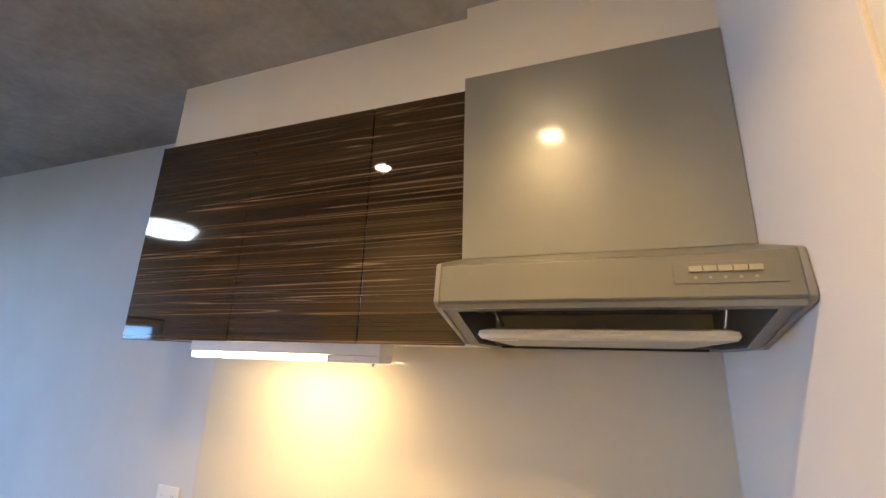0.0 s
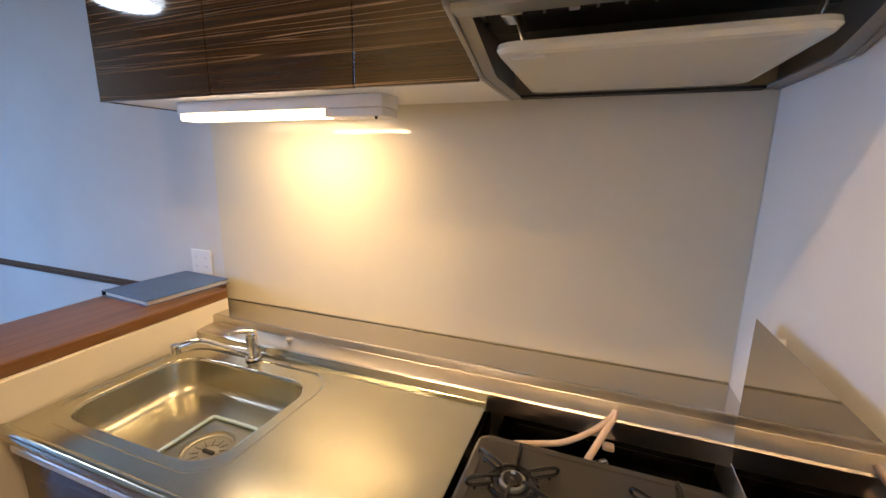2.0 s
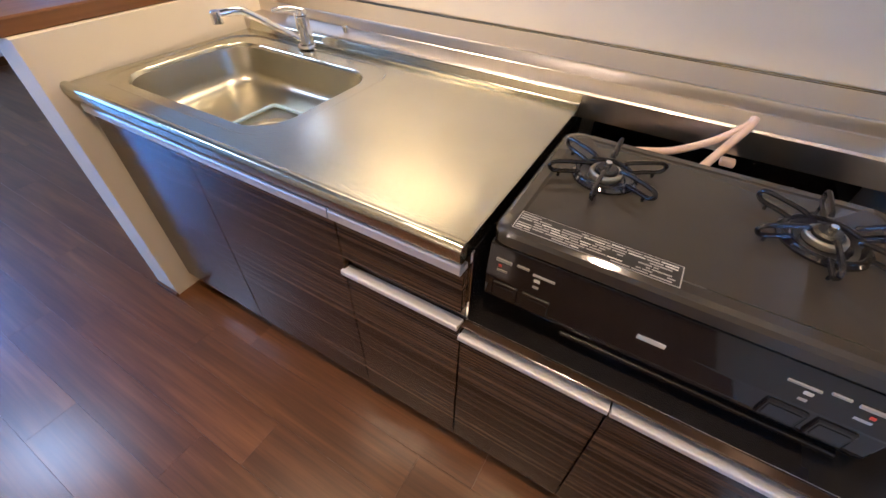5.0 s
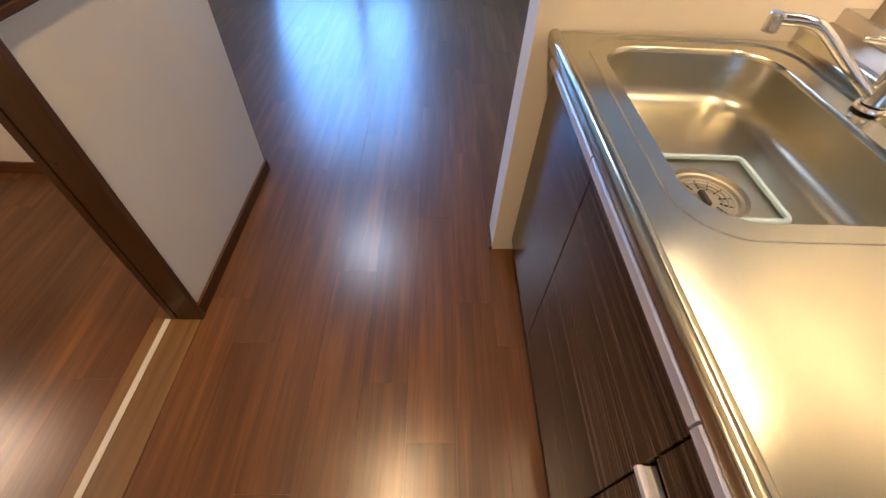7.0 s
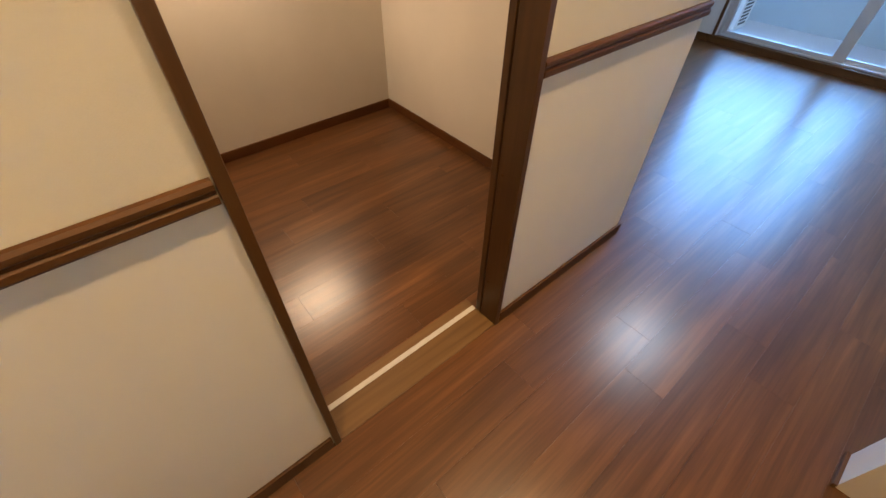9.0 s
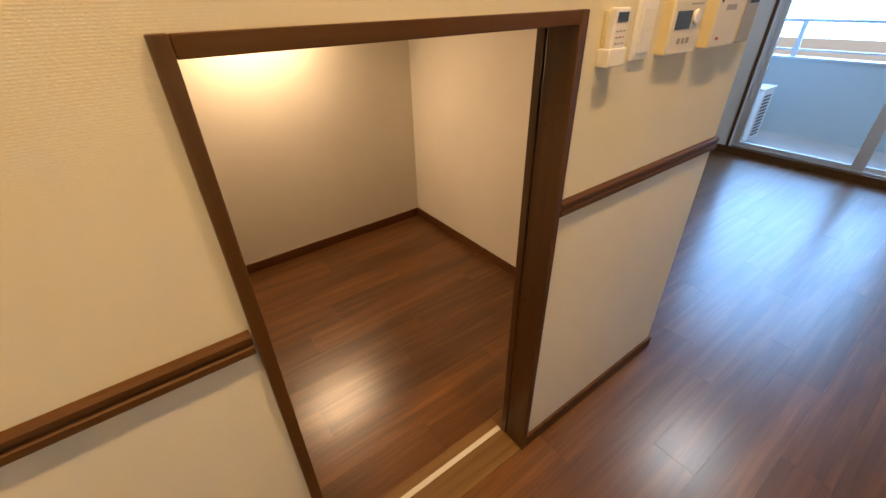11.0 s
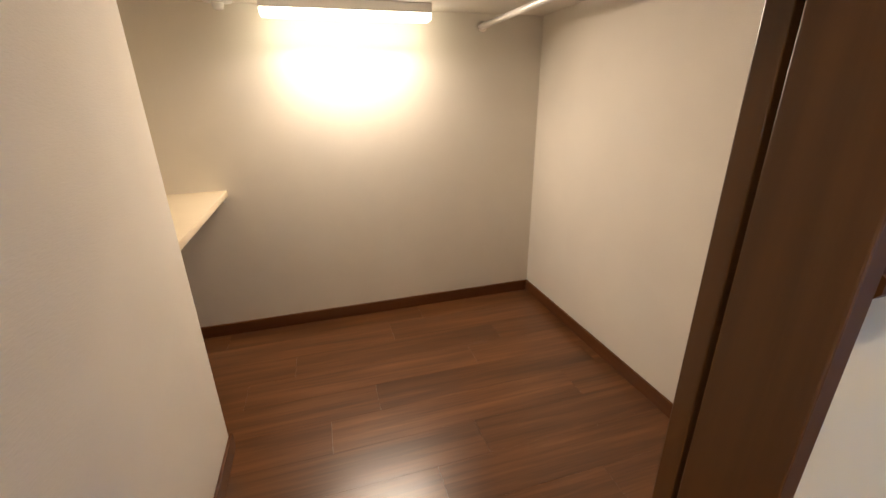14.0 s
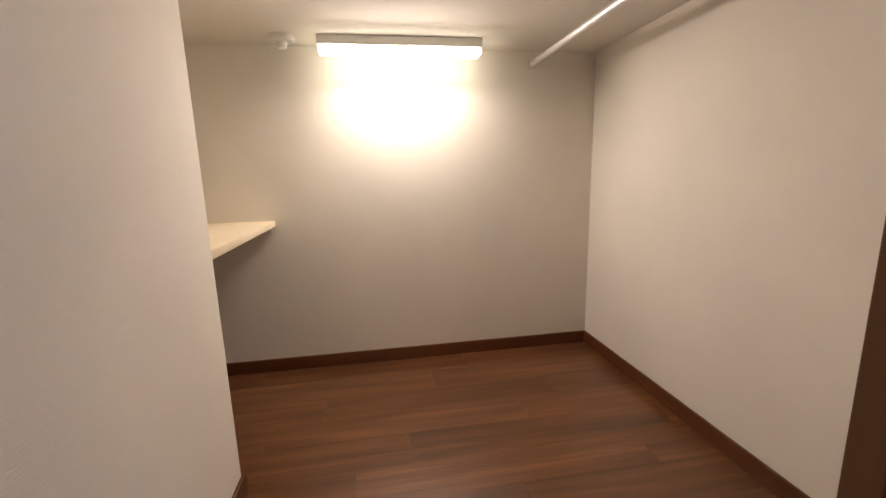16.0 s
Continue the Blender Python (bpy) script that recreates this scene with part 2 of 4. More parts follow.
M_LAMP_SPOT = emitter("downlight_diffuser", (1.0, 0.80, 0.55), 150.0)
M_LAMP_COOL = emitter("cool_diffuser", (0.66, 0.83, 1.0), 14.0)
M_SCREEN = material("blue_grey_screen", (0.05, 0.075, 0.12), 0.25)
M_UNIT = panel("aged_white_plastic", (0.72, 0.68, 0.58), 0.30)
M_UNIT_GREY = panel("grey_plastic_face", (0.34, 0.33, 0.30), 0.35)
M_BALCONY = panel("balcony_coating", (0.52, 0.53, 0.53), 0.8)
M_GROUND = panel("pale_town_ground", (0.42, 0.43, 0.44), 0.9)
M_PARAPET = panel("parapet_paint", (0.42, 0.50, 0.52), 0.7)
M_ALU_FRAME = material("aluminium_frame", (0.62, 0.63, 0.64), 0.35, 0.6)
M_FOLDER = panel("blue_folder_cover", (0.05, 0.11, 0.25), 0.35)
M_PAGES = panel("white_page_edges", (0.74, 0.74, 0.74), 0.7)
M_HOSE = material("cream_rubber", (0.68, 0.50, 0.38), 0.55)
M_TRAY = material("pale_blue_plastic", (0.42, 0.58, 0.70), 0.4)
M_GLASS = material("window_glass", (0.95, 0.98, 1.0), 0.0)
bsdf(M_GLASS).inputs["Transmission Weight"].default_value = 1.0
bsdf(M_GLASS).inputs["IOR"].default_value = 1.02
M_RED = material("red_print", (0.55, 0.06, 0.04), 0.5)

# ---- building blocks ----
ORIGIN = {}


def thing(name, place, label, category, group=""):
    """An empty at the base of a thing."""
    ob = new(name)
    ob.location = place
    ORIGIN[ob] = Vector(place)
    return tagged(ob, label, category, group)


def part(name, bm, mat, parent=None, label="", kind="", smooth=True):
    """Links a bmesh, given in world places, as one mesh."""
    me = bpy.data.meshes.new(name)
    if parent is not None:
        bmesh.ops.translate(bm, vec=-ORIGIN[parent], verts=bm.verts)
    bm.normal_update()
    bm.to_mesh(me)
    bm.free()
    me.materials.append(mat)
    if smooth:
        me.set_sharp_from_angle(angle=radians(32))
        areas = sorted(p.area for p in me.polygons)
        most = max(5 * areas[len(areas) // 2], 0.04 * areas[-1])
        for p in me.polygons:
            p.use_smooth = (p.area < most or areas[0] > 0.15 * areas[-1]) and not (smooth == "level" and p.normal.z > 0.9995)
    ob = new(name, me)
    if parent is not None:
        ob.parent = parent
        ORIGIN[ob] = ORIGIN[parent]
    else:
        ORIGIN[ob] = Vector((0, 0, 0))
    return tagged(ob, label, kind=kind)


def block(x0, x1, y0, y1, z0, z1, bevel=0.0, segments=2, bm=None):
    """A box between the given planes, with rounded edges."""
    b = bmesh.new()
    bmesh.ops.create_cube(b, size=1)
    for v in b.verts:
        v.co = Vector(((x0 + x1) / 2 + v.co.x * abs(x1 - x0), (y0 + y1) / 2 + v.co.y * abs(y1 - y0), (z0 + z1) / 2 + v.co.z * abs(z1 - z0)))
    if bevel:
        bmesh.ops.bevel(b, geom=b.edges[:], offset=bevel, segments=segments, affect="EDGES", profile=0.5)
    return join(bm, b)


def join(bm, b):
    if bm is None:
        return b
    me = bpy.data.meshes.new("join")
    b.to_mesh(me)
    b.free()
    bm.from_mesh(me)
    bpy.data.meshes.remove(me)
    return bm


def prism(points, axis, a, b, bevel=0.0, segments=2, bm=None):
    """An outline of (u, v) points, pushed along an axis from a to b."""
    o = bmesh.new()

    def at(u, v, w):
        return {0: (w, u, v), 1: (u, w, v), 2: (u, v, w)}[axis]

    low = [o.verts.new(at(u, v, a)) for u, v in points]
    top = [o.verts.new(at(u, v, b)) for u, v in points]
    o.faces.new(low)
    o.faces.new(top)
    n = len(points)
    for i in range(n):
        o.faces.new((low[i], low[(i + 1) % n], top[(i + 1) % n], top[i]))
    bmesh.ops.recalc_face_normals(o, faces=o.faces[:])
    if bevel:
        bmesh.ops.bevel(o, geom=o.edges[:], offset=bevel, segments=segments, affect="EDGES", profile=0.5)
    return join(bm, o)


def cyl(p0, p1, r0, r1=None, n=24, bevel=0.0, bm=None):
    """A round bar from p0 to p1."""
    b = bmesh.new()
    p0, p1 = Vector(p0), Vector(p1)
    r1 = r0 if r1 is None else r1
    bmesh.ops.create_cone(b, cap_ends=True, segments=n, radius1=r0, radius2=r1, depth=(p1 - p0).length)
    if bevel:
        edges = [e for e in b.edges if abs(e.verts[0].co.z - e.verts[1].co.z) < 1e-6]
        bmesh.ops.bevel(b, geom=edges, offset=bevel, segments=2, affect="EDGES", profile=0.5)
    m = Matrix.Translation((p0 + p1) / 2) @ (p1 - p0).to_track_quat("Z", "Y").to_matrix().to_4x4()
    bmesh.ops.transform(b, matrix=m, verts=b.verts)
    return join(bm, b)


def spline(points, steps=8, closed=False):
    """Points on a smooth curve through the given ones."""
    P = [Vector(p) for p in points]
    n = len(P)
    out = []
    for i in range(n if closed else n - 1):
        if closed:
            a, b, c, d = P[(i - 1) % n], P[i], P[(i + 1) % n], P[(i + 2) % n]
        else:
            a, b, c, d = P[max(i - 1, 0)], P[i], P[i + 1], P[min(i + 2, n - 1)]
        for k in range(steps):
            t = k / steps
            out.append(0.5 * (2 * b + (c - a) * t + (2 * a - 5 * b + 4 * c - d) * t * t + (3 * b - a - 3 * c + d) * t ** 3))
    if not closed:
        out.append(P[-1])
    return out


def tube(path, r, n=10, closed=False, bm=None):
    """A round tube along a path; r is one radius or a list."""
    b = bmesh.new()
    m = len(path)
    rings = []
    up = Vector((0, 0, 1))
    for i, p in enumerate(path):
        q0 = path[(i - 1) % m] if closed or i > 0 else p
        q1 = path[(i + 1) % m] if closed or i < m - 1 else p
        d = (q1 - q0).normalized()
        side = d.cross(up)
        if side.length < 0.1:
            side = d.cross(Vector((0, 1, 0)))
        side.normalize()
        other = side.cross(d).normalized()
        rad = r[i] if isinstance(r, list) else r
        rings.append([b.verts.new(p + (side * math.cos(2 * math.pi * k / n) + other * math.sin(2 * math.pi * k / n)) * rad) for k in range(n)])
    for i in range(m if closed else m - 1):
        A, B = rings[i], rings[(i + 1) % m]
        for k in range(n):
            b.faces.new((A[k], A[(k + 1) % n], B[(k + 1) % n], B[k]))
    if not closed:
        b.faces.new(rings[0])
        b.faces.new(rings[-1])
    bmesh.ops.recalc_face_normals(b, faces=b.faces[:])
    return join(bm, b)


def structure(name, bm, mat, label, smooth=False):
    return part(name, bm, mat, None, label, "structure", smooth)


# ---- the rooms ----
H = 2.965
X_WIN, X_C, Y_S = -5.48, -2.415, -1.99
structure("subfloor", block(X_WIN - 0.1, 0.1, -3.95, 0.1, -0.16, -0.014), M_JOINT, "dark screed under the floor planks")
structure("ceiling", block(X_WIN - 0.1, 0.12, -3.95, 0.12, H, H + 0.15), M_CONCRETE, "bare grey concrete ceiling with cloudy stains")
structure("wall_north", block(X_WIN - 0.1, 0.12, 0, 0.12, -0.02, H), M_PAPER2, "white wallpapered wall behind the kitchen and the living room")
structure("wall_east", block(0, 0.12, -2.10, 0, -0.02, H), M_PAPER, "cream ribbed wallpaper wall beside the cooker")
structure("wall_south", block(X_WIN - 0.1, X_C, -3.95, -3.83, -0.02, H), M_PAPER2, "white wallpapered wall of the living room")
JX0, JX1, JZ = -1.600, -0.942, 1.332
for x0, x1, z0 in ((X_C, JX0 - 0.02, 0.9485), (JX1 + 0.02, 0.0, 0.9485), (JX0 - 0.02, JX1 + 0.02, JZ + 0.02)):
    structure("wall_closet", block(x0, x1, -2.085, Y_S, z0, H), M_PAPER, "cream ribbed wallpaper wall round the closet opening")
for x0, x1 in ((X_C, JX0 - 0.02), (JX1 + 0.02, 0.0)):
    structure("wall_closet_lower", block(x0, x1, -2.085, Y_S, 0, 0.9485), M_DADO_PANEL, "smooth cream lower wall under the dado rail")
structure("closet_wall_west", block(X_C, -2.345, -3.85, -2.0855, 0, H), M_CLOSET, "pale wallpapered side wall of the closet")
structure("closet_wall_back", block(-2.345, 0.0, -3.85, -3.745, 0, H), M_CLOSET, "pale wallpapered back wall of the closet")
structure("closet_wall_stub", block(-0.905, -0.0, -2.985, -2.116, 0, 1.395), M_CLOSET, "pale wallpapered wall inside the closet that ends at a shelf recess")
structure("closet_wall_recess", block(-0.20, -0.0, -3.745, -2.985, 0, 1.395), M_CLOSET, "pale end wall of the closet shelf recess")
structure("closet_ceiling", block(-2.345, 0, -3.745, -2.0855, 1.395, 1.48), M_CLOSET_CEIL, "low white papered closet ceiling")

# window wall
WY0, WY1, WZ1 = -2.93, -1.03, 2.08
for y0, y1, z0 in ((-3.95, WY0, -0.02), (WY1, 0.12, -0.02), (WY0, WY1, WZ1)):
    structure("wall_west", block(X_WIN - 0.12, X_WIN, y0, y1, z0, H), M_PAPER2, "white wall round the balcony window")

# soffits
structure("soffit", block(-2.173, -0.752, -0.372, 0, 2.652, H), M_SOFFIT, "white papered box between the wall cupboards and the ceiling")
structure("soffit_hood", block(-0.75, -0.0, -0.415, 0, 2.664, H), M_SOFFIT, "cream papered box above the extractor hood")

# panels round the cooker
structure("backsplash", block(-2.118, -0.006, -0.006, 0, 0.909, 2.60, 0.001), M_BACKSPLASH, "glossy beige kitchen panel behind the worktop")
structure("side_panel", block(-0.005, 0, -0.916, 0, 0.0, H, 0.001), M_WHITE_PANEL, "glossy white kitchen panel beside the cooker")
structure("panel_edge", block(-0.0075, 0, -0.9225, -0.9165, 0, H - 0.001, 0.001), M_CREAM, "thin cream edge trim of the white kitchen panel")
structure("panel_joint", block(-0.0085, -0.0055, -0.0085, -0.0065, 0.909, 1.785), M_LIGHTGREY, "thin grey joint in the corner of the panels")
structure("backsplash_scratch", prism([(-1.462, 1.075), (-1.4605, 1.075), (-1.448, 1.104), (-1.4495, 1.104)], 1, -0.0066, -0.0062), M_LIGHTGREY, "tiny pale scratch on the glossy kitchen panel")

# window: wooden casing, sashes, glass
def window():
    structure("window_sill", block(X_WIN - 0.10, X_WIN + 0.012, -2.985, -0.975, 0.0, 0.068, 0.003), M_TRIM_Y, "dark brown wooden sill under the balcony window", True)
    win = structure("window_1", block(X_WIN - 0.11, X_WIN - 0.03, WY0, WY1, 0.069, 0.084, 0.002), M_ALU_FRAME, "grey aluminium sliding balcony window", True)
    for a, b_ in ((WY0, WY0 + 0.03), (WY1 - 0.03, WY1)):
        part("window_frame", block(X_WIN - 0.11, X_WIN - 0.03, a, b_, 0.0845, WZ1), M_ALU_FRAME, win)
    part("window_frame", block(X_WIN - 0.11, X_WIN - 0.03, WY0 + 0.031, WY1 - 0.031, WZ1 - 0.03, WZ1), M_ALU_FRAME, win)
    for i, (y0, y1) in enumerate(((WY0 + 0.03, -1.935), (-2.025, WY1 - 0.03))):
        xc = X_WIN - 0.052 - 0.034 * i
        sl, sr = (0.038, 0.085) if i == 0 else (0.085, 0.038)
        bm = block(xc - 0.014, xc + 0.014, y0, y0 + sl, 0.085, WZ1 - 0.031, 0.002)
        block(xc - 0.014, xc + 0.014, y1 - sr, y1, 0.085, WZ1 - 0.031, 0.002, bm=bm)
        block(xc - 0.014, xc + 0.014, y0 + sl, y1 - sr, 0.085, 0.118, 0.002, bm=bm)
        block(xc - 0.014, xc + 0.014, y0 + sl, y1 - sr, WZ1 - 0.08, WZ1 - 0.031, 0.002, bm=bm)
        sash = part("sash", bm, M_ALU_FRAME, win, "grey aluminium sash frame")
        pane = part("pane", block(xc - 0.003, xc + 0.003, y0 + sl, y1 - sr, 0.118, WZ1 - 0.08), M_GLASS, win)
        pane.visible_shadow = False
    for y in (WY0 - 0.028, WY1 + 0.002):
        structure("window_casing", block(X_WIN + 0.001, X_WIN + 0.012, y, y + 0.026, 0.069, WZ1 + 0.03, 0.002), M_TRIM_Z, "thin dark brown casing beside the window", True)
    structure("window_casing", block(X_WIN + 0.001, X_WIN + 0.012, WY0 - 0.001, WY1 + 0.001, WZ1 + 0.001, WZ1 + 0.03, 0.002), M_TRIM_Y, "thin dark brown casing above the window", True)


window()

# ---- balcony ----
structure("balcony_floor", block(-7.12, X_WIN - 0.121, -4.2, 0.6, -0.25, -0.10), M_BALCONY, "pale grey concrete balcony floor")
structure("balcony_parapet", block(-7.12, -7.0, -4.2, 0.6, -0.10, 0.70), M_PARAPET, "pale blue painted balcony parapet")
structure("balcony_end_wall", block(-7.12, X_WIN - 0.121, -4.32, -4.2, -0.25, 2.5), M_PARAPET, "pale painted end wall of the balcony")
rail = thing("balcony_railing", (-7.06, -1.8, 0.70), "white metal railing on top of the balcony parapet", "railing")
part("handrail", block(-7.085, -7.035, -4.19, 0.59, 1.06, 1.09, 0.006), M_ALU_FRAME, rail)
part("lower_rail", block(-7.075, -7.045, -4.19, 0.59, 0.78, 0.80, 0.003), M_ALU_FRAME, rail)
part("coping", block(-7.135, -6.985, -4.19, 0.6, 0.7005, 0.722, 0.004), M_ALU_FRAME, rail)
for i in range(6):
    y = -4.05 + i * 0.90
    part("post", block(-7.08, -7.04, y, y + 0.045, 0.722, 1.06), M_ALU_FRAME, rail)
structure("ground", block(-400, -7.13, -400, 400, -9.1, -9.0), M_GROUND, "grey ground far below the balcony")


def outdoor_unit():
    x0, x1, y0, y1, z0, z1 = -6.45, -6.15, -3.78, -3.00, -0.04, 0.50
    u = thing("outdoor_unit", ((x0 + x1) / 2, (y0 + y1) / 2, -0.10), "white air conditioner outdoor unit on the balcony floor", "air conditioner")
    part("body", block(x0, x1, y0, y1, z0, z1 - 0.02, 0.012), M_WHITE, u)
    part("lid", block(x0 - 0.006, x1 + 0.006, y0 - 0.006, y1 + 0.006, z1 - 0.019, z1, 0.006), M_WHITE, u)
    for y in (y0 + 0.10, y1 - 0.16):
        part("foot", block(x0 - 0.02, x1 + 0.02, y, y + 0.06, -0.10, z0 - 0.001, 0.003), M_GREY, u)
    for i in range(12):
        z = z0 + 0.05 + i * 0.036
        part("vent_slot", block(x0 + 0.07, x1 - 0.05, y1 + 0.0005, y1 + 0.003, z, z + 0.018), M_DARK, u)
    for i in range(14):
        z = z0 + 0.04 + i * 0.030
        part("grille_bar", block(x1 + 0.0005, x1 + 0.007, y0 + 0.05, y1 - 0.26, z, z + 0.007), M_GREY, u)
    part("panel_seam", block(x1 + 0.0003, x1 + 0.0012, y1 - 0.05, y1 - 0.046, z0 + 0.01, z1 - 0.03), M_GREY, u)


outdoor_unit()


# ---- trims ----
def baseboard(name, x0, x1, y0, y1, mat, note, h=0.058):
    structure(name, block(x0, x1, y0, y1, 0.0, h, 0.003), mat, note, True)


T = "dark brown wooden baseboard"
baseboard("baseboard", X_C - 0.011, JX0 - 0.021, Y_S + 0.0005, Y_S + 0.011, M_TRIM_X, T + " beside the closet opening")
baseboard("baseboard", JX1 + 0.024, -0.001, Y_S + 0.0005, Y_S + 0.011, M_TRIM_X, T + " beside the closet opening")
baseboard("baseboard", X_C - 0.011, X_C - 0.0005, -3.829, Y_S, M_TRIM_Y, T + " on the closet's outer wall")
baseboard("baseboard", -2.333, -0.20, -3.7445, -3.734, M_TRIM_RED_X, "reddish " + T + " along the closet's back wall", 0.06)
baseboard("baseboard", -2.3445, -2.334, -3.744, -2.088, M_TRIM_RED_Y, "reddish " + T + " along the closet's side wall", 0.06)
baseboard("baseboard", -0.916, -0.9055, -2.996, -2.145, M_TRIM_RED_Y, "reddish " + T + " on the short closet wall", 0.06)
baseboard("baseboard", -0.904, -0.21, -2.996, -2.9855, M_TRIM_RED_X, "reddish " + T + " round the end of the short closet wall", 0.06)
baseboard("baseboard", X_WIN + 0.001, X_WIN + 0.012, -3.829, -2.986, M_TRIM_Y, T + " beside the balcony window", 0.068)
baseboard("baseboard", X_WIN + 0.001, X_WIN + 0.012, -0.974, -0.001, M_TRIM_Y, T + " beside the balcony window", 0.068)
baseboard("baseboard", X_WIN + 0.013, X_C - 0.012, -3.8295, -3.819, M_TRIM_X, T + " in the living room", 0.068)
baseboard("baseboard", X_WIN + 0.013, -2.19, -0.012, -0.0005, M_TRIM_X, T + " in the living room", 0.068)


def dado(x0, x1, y, side, z0, z1):
    pts = [(0, 0), (0.010, 0), (0.014, 0.006), (0.014, 0.018), (0.010, 0.022), (0.010, 0.028), (0.014, 0.032), (0.014, 0.042), (0.009, 0.048), (0, 0.048)]
    k = (z1 - z0) / 0.048
    bm = prism([(y + side * (u + 0.0005), z0 + v * k) for u, v in pts], 0, x0, x1)
    structure("dado_rail", bm, M_TRIM_X, "dark brown grooved wooden dado rail", False)


dado(X_C - 0.002, JX0 - 0.021, Y_S, 1, 0.925, 0.966)
dado(JX1 + 0.024, -0.001, Y_S, 1, 0.925, 0.966)
dado(X_WIN + 0.001, -2.42, 0, -1, 0.872, 0.912)


def closet_frame():
    """Casing, jambs with the groove of the sliding door, threshold."""
    f = structure("door_frame", block(JX0 + 0.0005, JX1 - 0.0005, Y_S - 0.060, Y_S + 0.0105, JZ, JZ + 0.024, 0.0015), M_TRIM_X, "dark brown wooden frame of the low closet opening", True)
    part("lintel_stop", block(JX0 - 0.021, JX1 + 0.021, Y_S - 0.0948, Y_S - 0.070, JZ + 0.002, JZ + 0.024, 0.0015), M_TRIM_X, f)
    part("track_bottom", block(JX0 - 0.021, JX1 + 0.021, Y_S - 0.0695, Y_S - 0.0605, JZ + 0.014, JZ + 0.022), M_DARK, f)
    for s, x in ((-1, JX0), (1, JX1)):
        xa, xb = sorted((x, x + s * 0.021))
        g0, g1 = (0.067, 0.0725) if s < 0 else (0.066, 0.092)
        part("jamb", block(xa, xb, Y_S - g0, Y_S + 0.012, 0.0, JZ + 0.0245, 0.002), M_TRIM_Z, f)
        part("inner_jamb", block(xa, xb, Y_S - (0.0948 if s < 0 else 0.1255), Y_S - g1, 0.0, JZ + 0.0015, 0.0015), M_TRIM_Z, f)
        part("groove", block(*sorted((x + s * 0.012, x + s * 0.021)), Y_S - g1 - 0.002, Y_S - g0 + 0.002, 0.0005, JZ - 0.001), M_DARK, f)
    for z in (0.648, 1.14, 0.20):
        part("screw_head", cyl((JX0, Y_S - 0.050, z), (JX0 + 0.0015, Y_S - 0.050, z), 0.0045, 0.0035, 14), M_TRIM_X, f, "small dark screw cap")
    structure("threshold", block(JX0 - 0.001, JX1 + 0.001, Y_S - 0.148, Y_S + 0.006, -0.002, 0.004, 0.0015), M_SILL, "worn light brown wooden threshold of the closet", True)
    structure("threshold_track", block(JX0 + 0.002, JX1 - 0.002, Y_S - 0.112, Y_S - 0.093, 0.0045, 0.006, 0.0005), M_LIGHTGREY, "pale plastic sliding track let into the threshold", True)
    structure("closet_jamb_wall", block(-2.3445, JX0 - 0.0215, -2.0985, -2.0855, 0, 1.395), M_CLOSET, "pale papered inner side of the closet wall")
    structure("closet_header", block(JX0 - 0.0215, 0.0, -2.0985, -2.0855, JZ + 0.025, 1.395), M_CLOSET, "pale papered strip above the closet frame")


closet_frame()


# ---- half wall with its wooden cap ----
def half_wall():
    structure("half_wall", prism([(-1.955, -0.968), (-2.080, -0.968), (-2.16, 0), (-2.1195, 0), (-2.1195, -0.111), (-1.992, -0.111)], 2, 0, 0.955), M_CREAM, "low cream papered half wall at the end of the kitchen")
    structure("half_wall_cap", prism([(-1.980, -0.985), (-2.35, -0.985), (-2.42, -0.0005), (-2.1195, -0.0005), (-2.1195, -0.108), (-1.990, -0.108)], 2, 0.9555, 0.998, 0.006, 3), M_CAP, "thick reddish brown polished wooden cap on the half wall", True)
    structure("baseboard", block(-2.083, -1.947, -0.979, -0.9685, 0, 0.02, 0.002), M_TRIM_X, "thin dark foot at the end of the half wall", True)


half_wall()


# ---- kitchen base units ----
Y_F = -0.905


def front(name, x0, x1, z0, z1, unit, handle=True, label=""):
    p = part(name, block(x0 + 0.0015, x1 - 0.0015, Y_F, Y_F + 0.018, z0, z1, 0.0015), M_EBONY_LOW, unit, label)
    if handle:
        k = 1.65 if z1 > 0.7 else 1.0
        pts = [(Y_F + 0.016, z1 + 0.001), (Y_F - 0.007, z1 + 0.001), (Y_F - 0.011, z1 + 0.004), (Y_F - 0.011, z1 + 0.015), (Y_F - 0.009, z1 + 0.017), (Y_F - 0.005, z1 + 0.017), (Y_F - 0.003, z1 + 0.011), (Y_F + 0.006, z1 + 0.009), (Y_F + 0.016, z1 + 0.009)]
        part("handle", prism([(Y_F + (u - Y_F) * (1.35 if u < Y_F else 1.0), z1 + (v - z1) * k) for u, v in pts], 0, x0 + 0.0015, x1 - 0.0015), M_ALU, p, "brushed aluminium strip handle", smooth=False)


